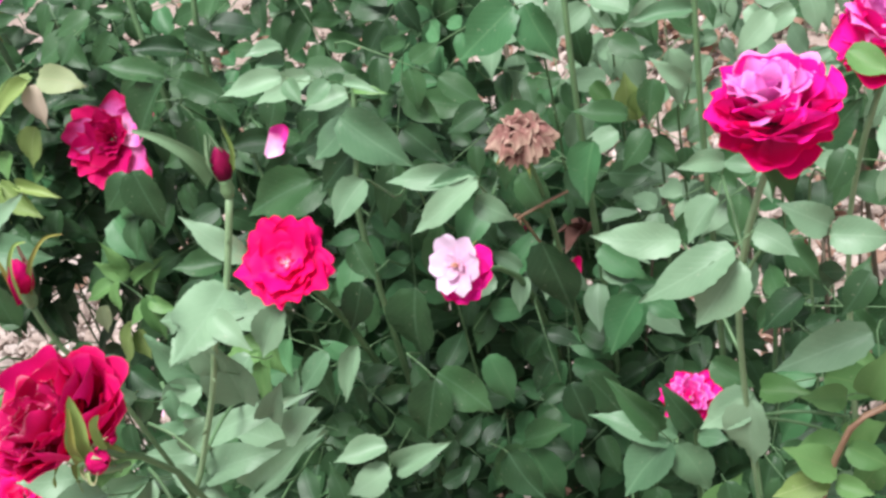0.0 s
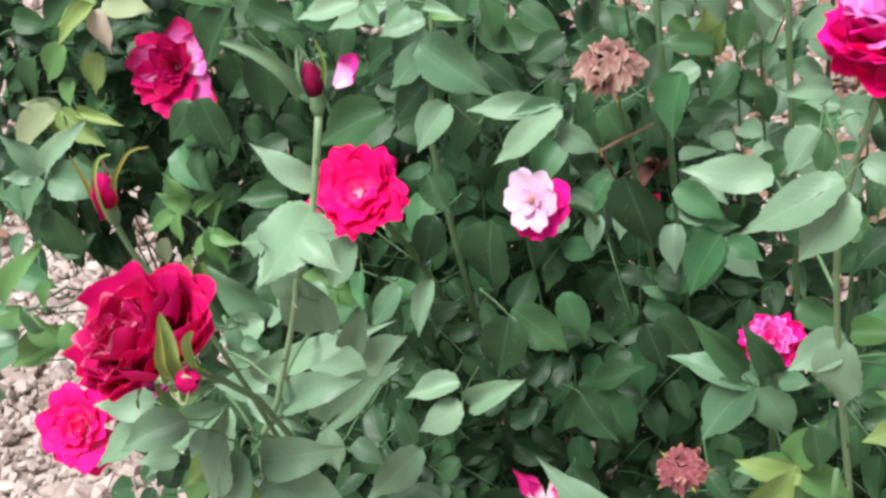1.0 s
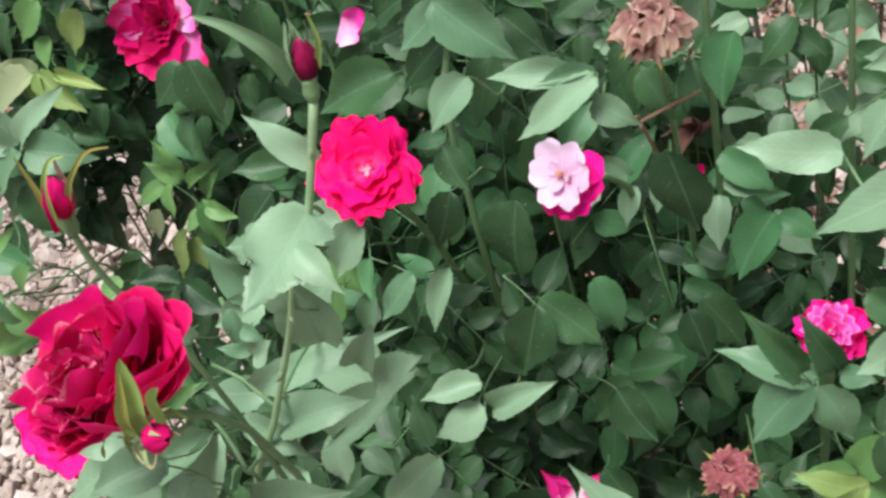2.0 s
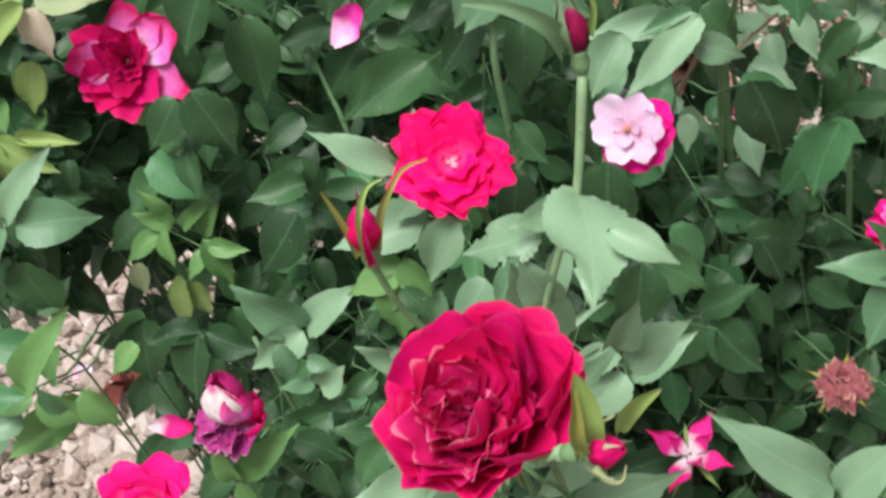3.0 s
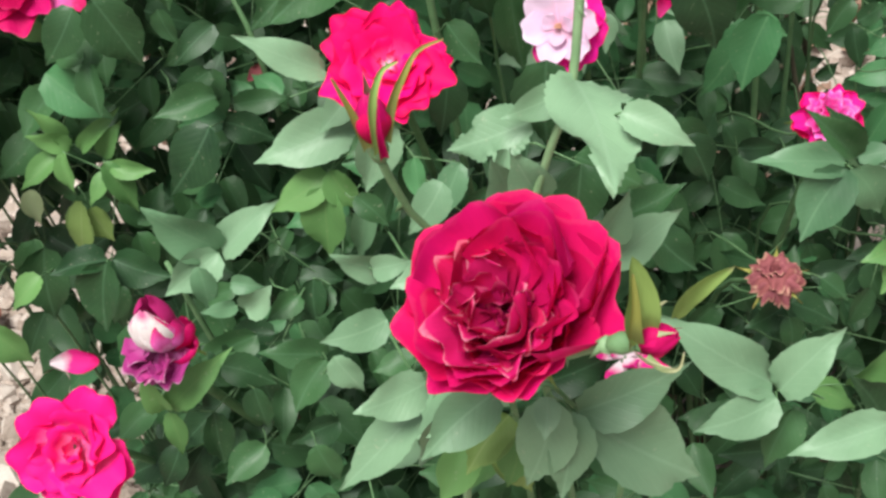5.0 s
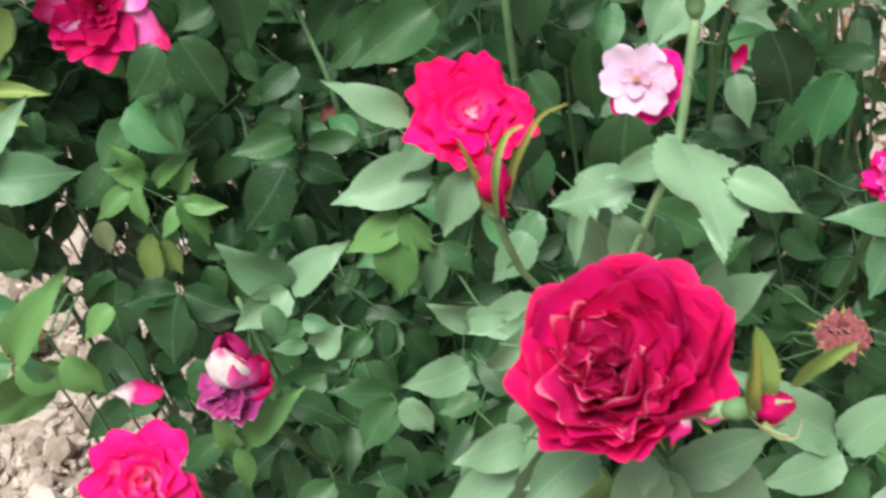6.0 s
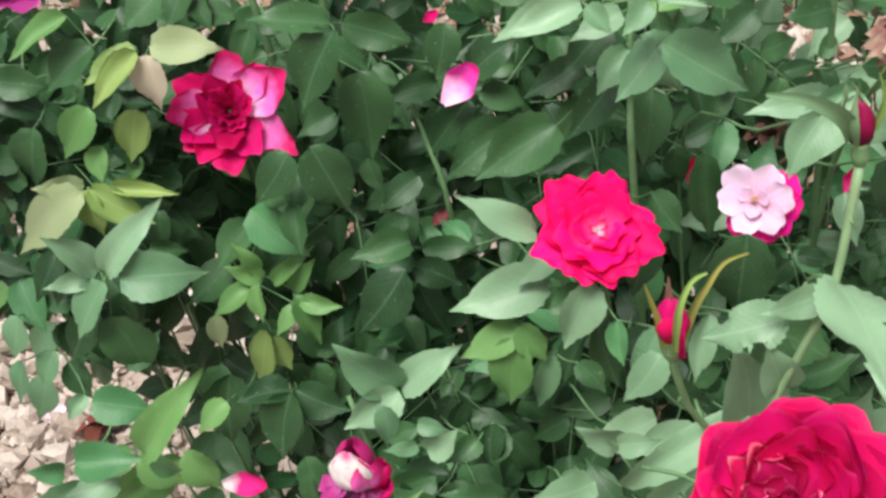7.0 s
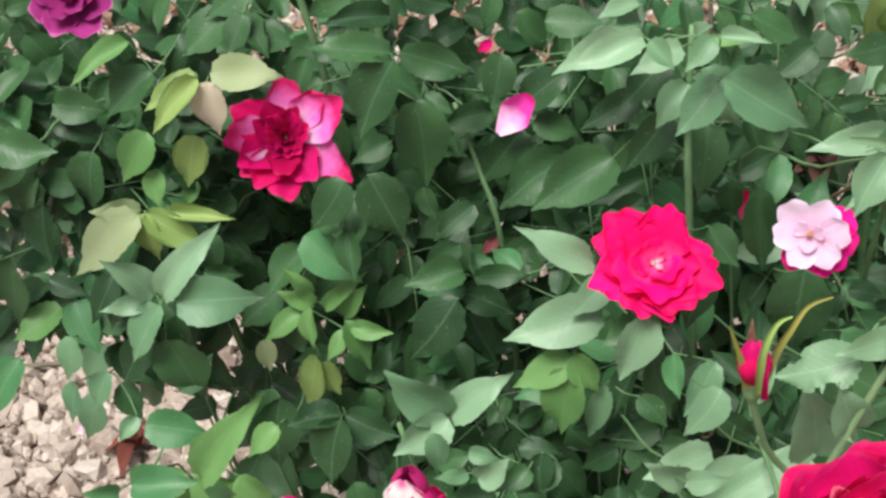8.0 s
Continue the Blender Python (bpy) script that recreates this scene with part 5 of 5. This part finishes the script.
def purple_rose():
    at, axis = Vector((-0.322, 0.25, 0.962)), Vector((-0.05, -0.6, 0.45))
    o = thing("rose", (-0.28, 0.4, 0), "fading purple magenta rose on a high cane", "rose")
    stalk(o, [(-0.28, 0.4, 0), (-0.3, 0.36, 0.5), at - axis.normalized() * 0.014], [0.005, 0.004, 0.0028])
    bloom(o, at, axis, [
        (5, 0.014, 0.9, 20, 0.5, 0.3, 0.15, 0, "plum"),
        (7, 0.023, 0.9, 48, 0.4, 0.3, 0.12, 0.1, "plum"),
        (8, 0.03, 0.95, 74, 0.3, 0.3, 0.12, 0.2, "plum"),
    ], 19, 0.008, sepal_tilt=115, sepal_mat="olive")


def dry_rose(at, axis, root, mat, length, seed, label):
    at, axis = Vector(at), Vector(axis)
    o = thing("dry_rose", root, label, "dry rose", "dried roses on the bush")
    stalk(o, [root, (at.x * 0.97, at.y + 0.2, at.z * 0.5), (at.x * 0.98, at.y + 0.1, at.z * 0.84), at - axis.normalized() * 0.012], [0.004, 0.003, 0.002, 0.0016], STEM)
    bloom(o, at, axis, [
        (4, length * 0.75, 0.9, 12, 0.6, 1.6, 0.5, -0.1, mat),
        (6, length * 0.95, 0.85, 28, 0.6, 2.0, 0.5, -0.1, mat),
        (8, length * 1.05, 0.8, 46, 0.6, 2.2, 0.5, -0.1, mat),
        (9, length * 1.1, 0.7, 66, 0.6, 1.9, 0.5, 0.0, mat),
        (9, length * 1.0, 0.7, 92, 0.6, 1.5, 0.5, 0.0, mat),
    ], seed, 0.007, sepals=5, sepal_mat="olive", sepal_tilt=100, sepal_len=0.022, wild=12)


def bud(at, axis, stem, radii, length, seed, label, sepal_tilt, sepal_len, mat="wine", sepal_mat="lime", stem_mat=None, sepals=5, sepal_wide=0.17, plump=0.29):
    """A closed bud: petals wrapped round one another to a blunt point, clasped by sepals."""
    at, axis = Vector(at), Vector(axis)
    o = thing("rose_bud", stem[0], label, "rose bud")
    stalk(o, [*stem, at - axis.normalized() * 0.011], radii, stem_mat, thorns=7, seed=seed)
    head = bloom(o, at, axis, [], seed, 0.0062, sepals=sepals, sepal_mat=sepal_mat, sepal_tilt=sepal_tilt, sepal_len=sepal_len, sepal_wide=sepal_wide)
    c = Matrix.Translation(at - axis.normalized() * 0.002) @ frame_along(axis)
    for k, (grow, open_to) in enumerate(((1.0, 150), (0.97, 120), (0.93, 105), (0.86, 95))):
        m = c @ Matrix.Rotation(2.2 * k + seed, 4, "Z") @ Matrix.Rotation(0.02 * k, 4, "Y")
        part("petal", hood_petal(length * grow, length * plump * (0.9 + 0.05 * k), open_to, mat, seed + k), head, m)
    return head


big_rose()
red_rose()
pale_rose()
crimson_lilac_rose()
magenta_rose()
tall_pink_rose((0.329, -0.132, 0.971), (-0.05, -0.12, 0.97), 23, (0.3, 0.05, 0.0))
tall_pink_rose((0.4, 0.0, 0.955), (0.05, -0.2, 0.95), 24, (0.38, 0.2, 0.0))
half_hidden_rose()
wilting_rose()
spent_rose()
purple_rose()
dry_rose((0.177, 0.005, 0.911), (0.02, -0.2, 0.95), (0.16, 0.25, 0.0), "dry", 0.02, 31, "shrivelled brown dried rose on a thin stalk")
dry_rose((0.199, -0.027, 0.622), (0.0, -0.2, 0.95), (0.2, 0.2, 0.0), "rust", 0.0155, 32, "shrivelled rust red dried rose low on the bush")
tall = bud((0.0662, -0.199, 0.993), (0.03, 0.02, 1.0), [(-0.04, -0.04, 0.0), (-0.045, -0.15, 0.5), (-0.02, -0.198, 0.75), (0.003, -0.198, 0.812), (0.025, -0.2, 0.865), (0.041, -0.207, 0.908), (0.053, -0.206, 0.932)],
    [0.003, 0.0026, 0.0019, 0.0018, 0.0017, 0.0017, 0.0018, 0.0021], 0.0185, 41, "dark wine red closed rose bud with clasping sepals", 7, 0.021, "darkwine", "sage", stem_mat=PALESTEM, sepals=4, sepal_wide=0.22)
ribbon(tall, [(0.062, -0.202, 0.994), (0.056, -0.206, 1.008), (0.043, -0.208, 1.02), (0.029, -0.206, 1.025)], 0.0095, "sage", "leafy_bract")
ribbon(tall, [(0.071, -0.199, 0.996), (0.0745, -0.2, 1.008), (0.0725, -0.2, 1.02)], 0.0035, "lime", "leafy_bract")
curly = bud((-0.0235, -0.255, 0.97), (0.05, -0.08, 1.0), [(0.0, 0.02, 0.0), (0.005, -0.1, 0.45), (0.002, -0.225, 0.84), (-0.019, -0.25, 0.931)],
    [0.003, 0.0022, 0.0014, 0.0014, 0.0015], 0.019, 42, "red rose bud with long curling sepals", 6, 0.019, "crimson", "blushgreen", STEM, 3, 0.24, 0.3)
ribbon(curly, [(-0.021, -0.257, 0.967), (-0.016, -0.258, 0.981), (-0.011, -0.258, 0.989), (-0.004, -0.256, 0.996), (0.005, -0.255, 0.997)], 0.0035, "olive")
ribbon(curly, [(-0.024, -0.262, 0.967), (-0.0225, -0.263, 0.985), (-0.017, -0.262, 0.996), (-0.011, -0.261, 0.9975)], 0.0036, "lime")
ribbon(curly, [(-0.027, -0.258, 0.967), (-0.029, -0.259, 0.983), (-0.032, -0.26, 0.998)], 0.0036, "olive")
ribbon(curly, [(-0.023, -0.264, 0.966), (-0.0225, -0.266, 0.978), (-0.0205, -0.266, 0.988)], 0.003, "crimson")
nodding = bud((0.0345, -0.338, 0.929), (0.85, -0.4, 0.2), [(0.008, -0.272, 0.876), (0.013, -0.3, 0.894), (0.021, -0.324, 0.918)],
    [0.0015, 0.0016, 0.0019, 0.003], 0.013, 43, "small red rose bud with broad green sepals", 30, 0.013, "crimson", "cream", PALESTEM, 4, 0.3, 0.4)
ribbon(nodding, [(0.034, -0.339, 0.931), (0.0335, -0.341, 0.94), (0.035, -0.34, 0.95), (0.0345, -0.338, 0.963)], 0.0115, "lime", broad=True)
ribbon(nodding, [(0.031, -0.341, 0.93), (0.031, -0.343, 0.939), (0.0325, -0.342, 0.948), (0.0335, -0.34, 0.958)], 0.0052, "olive")
ribbon(nodding, [(0.044, -0.341, 0.937), (0.0465, -0.346, 0.948), (0.051, -0.352, 0.958), (0.0575, -0.357, 0.966)], 0.006, "lime", broad=True)
ribbon(nodding, [(0.0335, -0.343, 0.927), (0.0365, -0.348, 0.9255), (0.0405, -0.351, 0.927), (0.043, -0.35, 0.932)], 0.0024, "cream")


def fallen_petal(at, tip, width, mat, label):
    o = thing("fallen_petal", at, label, "petal", "loose petals caught on the leaves")
    part("petal_blade", petal_mesh(mat, 0.75, 0.5, 0.1, 0.03, 0.2, 0), o, leaf_pose(at, tip, width, random.Random(3), AISLE, 0.05))


fallen_petal((-0.064, 0.176, 0.836), (-0.039, 0.172, 0.862), 0.032, "shed", "loose white and magenta rose petal lying on leaves")
fallen_petal((-0.282, 0.125, 0.597), (-0.249, 0.123, 0.589), 0.025, "twotone", "loose white and red rose petal caught in leaves")
fallen_petal((-0.088, 0.2, 0.728), (-0.074, 0.199, 0.738), 0.014, "rust", "dusty pink withered petal caught in leaves")
fallen_petal((-0.063, 0.25, 0.862), (-0.052, 0.249, 0.868), 0.012, "crimson", "small dark red petal caught in leaves")
fallen_petal((0.12, 0.2, 0.729), (0.132, 0.199, 0.742), 0.012, "blush", "small pink petal caught in leaves")
fallen_petal((0.18, 0.1, 0.748), (0.188, 0.098, 0.768), 0.014, "red", "small loose red petal caught in leaves")
fallen_petal((0.09, 0.15, 0.745), (0.094, 0.15, 0.768), 0.012, "red", "small loose red petal caught in leaves")

fallen_petal((-0.7, 0.965, 0.028), (-0.668, 0.972, 0.032), 0.036, "pale", "loose pale pink rose petal lying on the soil")


def dry_leaf(at, size, label, mat="rust"):
    o = thing("dry_leaf", at, label, "dry leaf")
    rng = random.Random(2)
    a = leaf_arrays(rng, 9, 5, 0.5, 0.9, 0.8)
    me = mesh_of("blade", a[0], a[1], PETAL[mat], a[2])
    for s in (0, 75, 150):
        part("blade", me, o, pose(*at, 20, 10, s) @ Matrix.Diagonal((size * 0.6, size, size, 1)))


dry_leaf((-0.6, 0.906, 0.025), 0.055, "curled rust brown dry leaf lying on the soil", "russet")
dry_leaf((0.176, 0.222, 0.719), 0.028, "crumpled pale brown dry leaf caught among green leaves", "dry")


def twig(path, radius, label):
    o = thing("twig", path[0], label, "twig")
    part("stick", mesh_of("stick", *tube(path, [radius * 1.2] * (len(path) - 1) + [radius * 0.6], 6, 4), WOOD), o)


twig([(-0.84, 1.165, 0.024), (-0.78, 1.15, 0.03), (-0.71, 1.142, 0.024)], 0.004, "thin brown twig lying on the clods")


def bare_cane(path, radius, mat, label):
    """A stem that shows between the leaves."""
    o = thing("rose_cane", path[0], label, "rose bush", "bare canes of the rose bush")
    n = len(path)
    stalk(o, path, [radius * (1.25 - 0.45 * k / (n - 1)) for k in range(n)], mat, thorns=5, seed=n)


bare_cane([(0.06, 0.3, 0.0), (0.04, 0.14, 0.5), (0.036, 0.075, 0.806), (0.041, 0.081, 0.869), (0.05, 0.09, 0.93)], 0.0024, STEM, "smooth pale green rose cane rising between leaves")
bare_cane([(-0.1, 0.34, 0.0), (-0.08, 0.24, 0.5), (-0.074, 0.185, 0.739), (-0.08, 0.195, 0.8), (-0.088, 0.205, 0.85)], 0.002, STEM, "green rose cane among dark leaves")
bare_cane([(0.18, 0.3, 0.0), (0.19, 0.2, 0.6), (0.194, 0.15, 0.876), (0.197, 0.15, 0.99)], 0.0026, STEM, "tall green rose cane rising above the bush")
bare_cane([(0.27, 0.3, 0.0), (0.28, 0.2, 0.6), (0.283, 0.15, 0.864), (0.288, 0.15, 1.0)], 0.0024, STEM, "tall green rose cane rising above the bush")
bare_cane([(-0.14, 0.38, 0.0), (-0.135, 0.3, 0.6), (-0.128, 0.25, 0.891), (-0.11, 0.25, 1.0)], 0.003, STEM, "tall green rose cane rising above the bush")
bare_cane([(-0.16, 0.36, 0.0), (-0.17, 0.31, 0.6), (-0.172, 0.25, 0.87), (-0.18, 0.25, 0.975)], 0.003, STEM, "tall green rose cane rising above the bush")
bare_cane([(0.3, 0.1, 0.0), (0.32, -0.04, 0.5), (0.353, -0.1, 0.73), (0.384, -0.1, 0.767)], 0.0022, REDSTEM, "reddish green rose shoot leaning outwards")
bare_cane([(0.15, 0.32, 0.0), (0.153, 0.24, 0.6), (0.155, 0.09, 0.8), (0.162, 0.02, 0.843), (0.197, 0.03, 0.856)], 0.0012, REDSTEM, "thin reddish flower stalk among leaves")
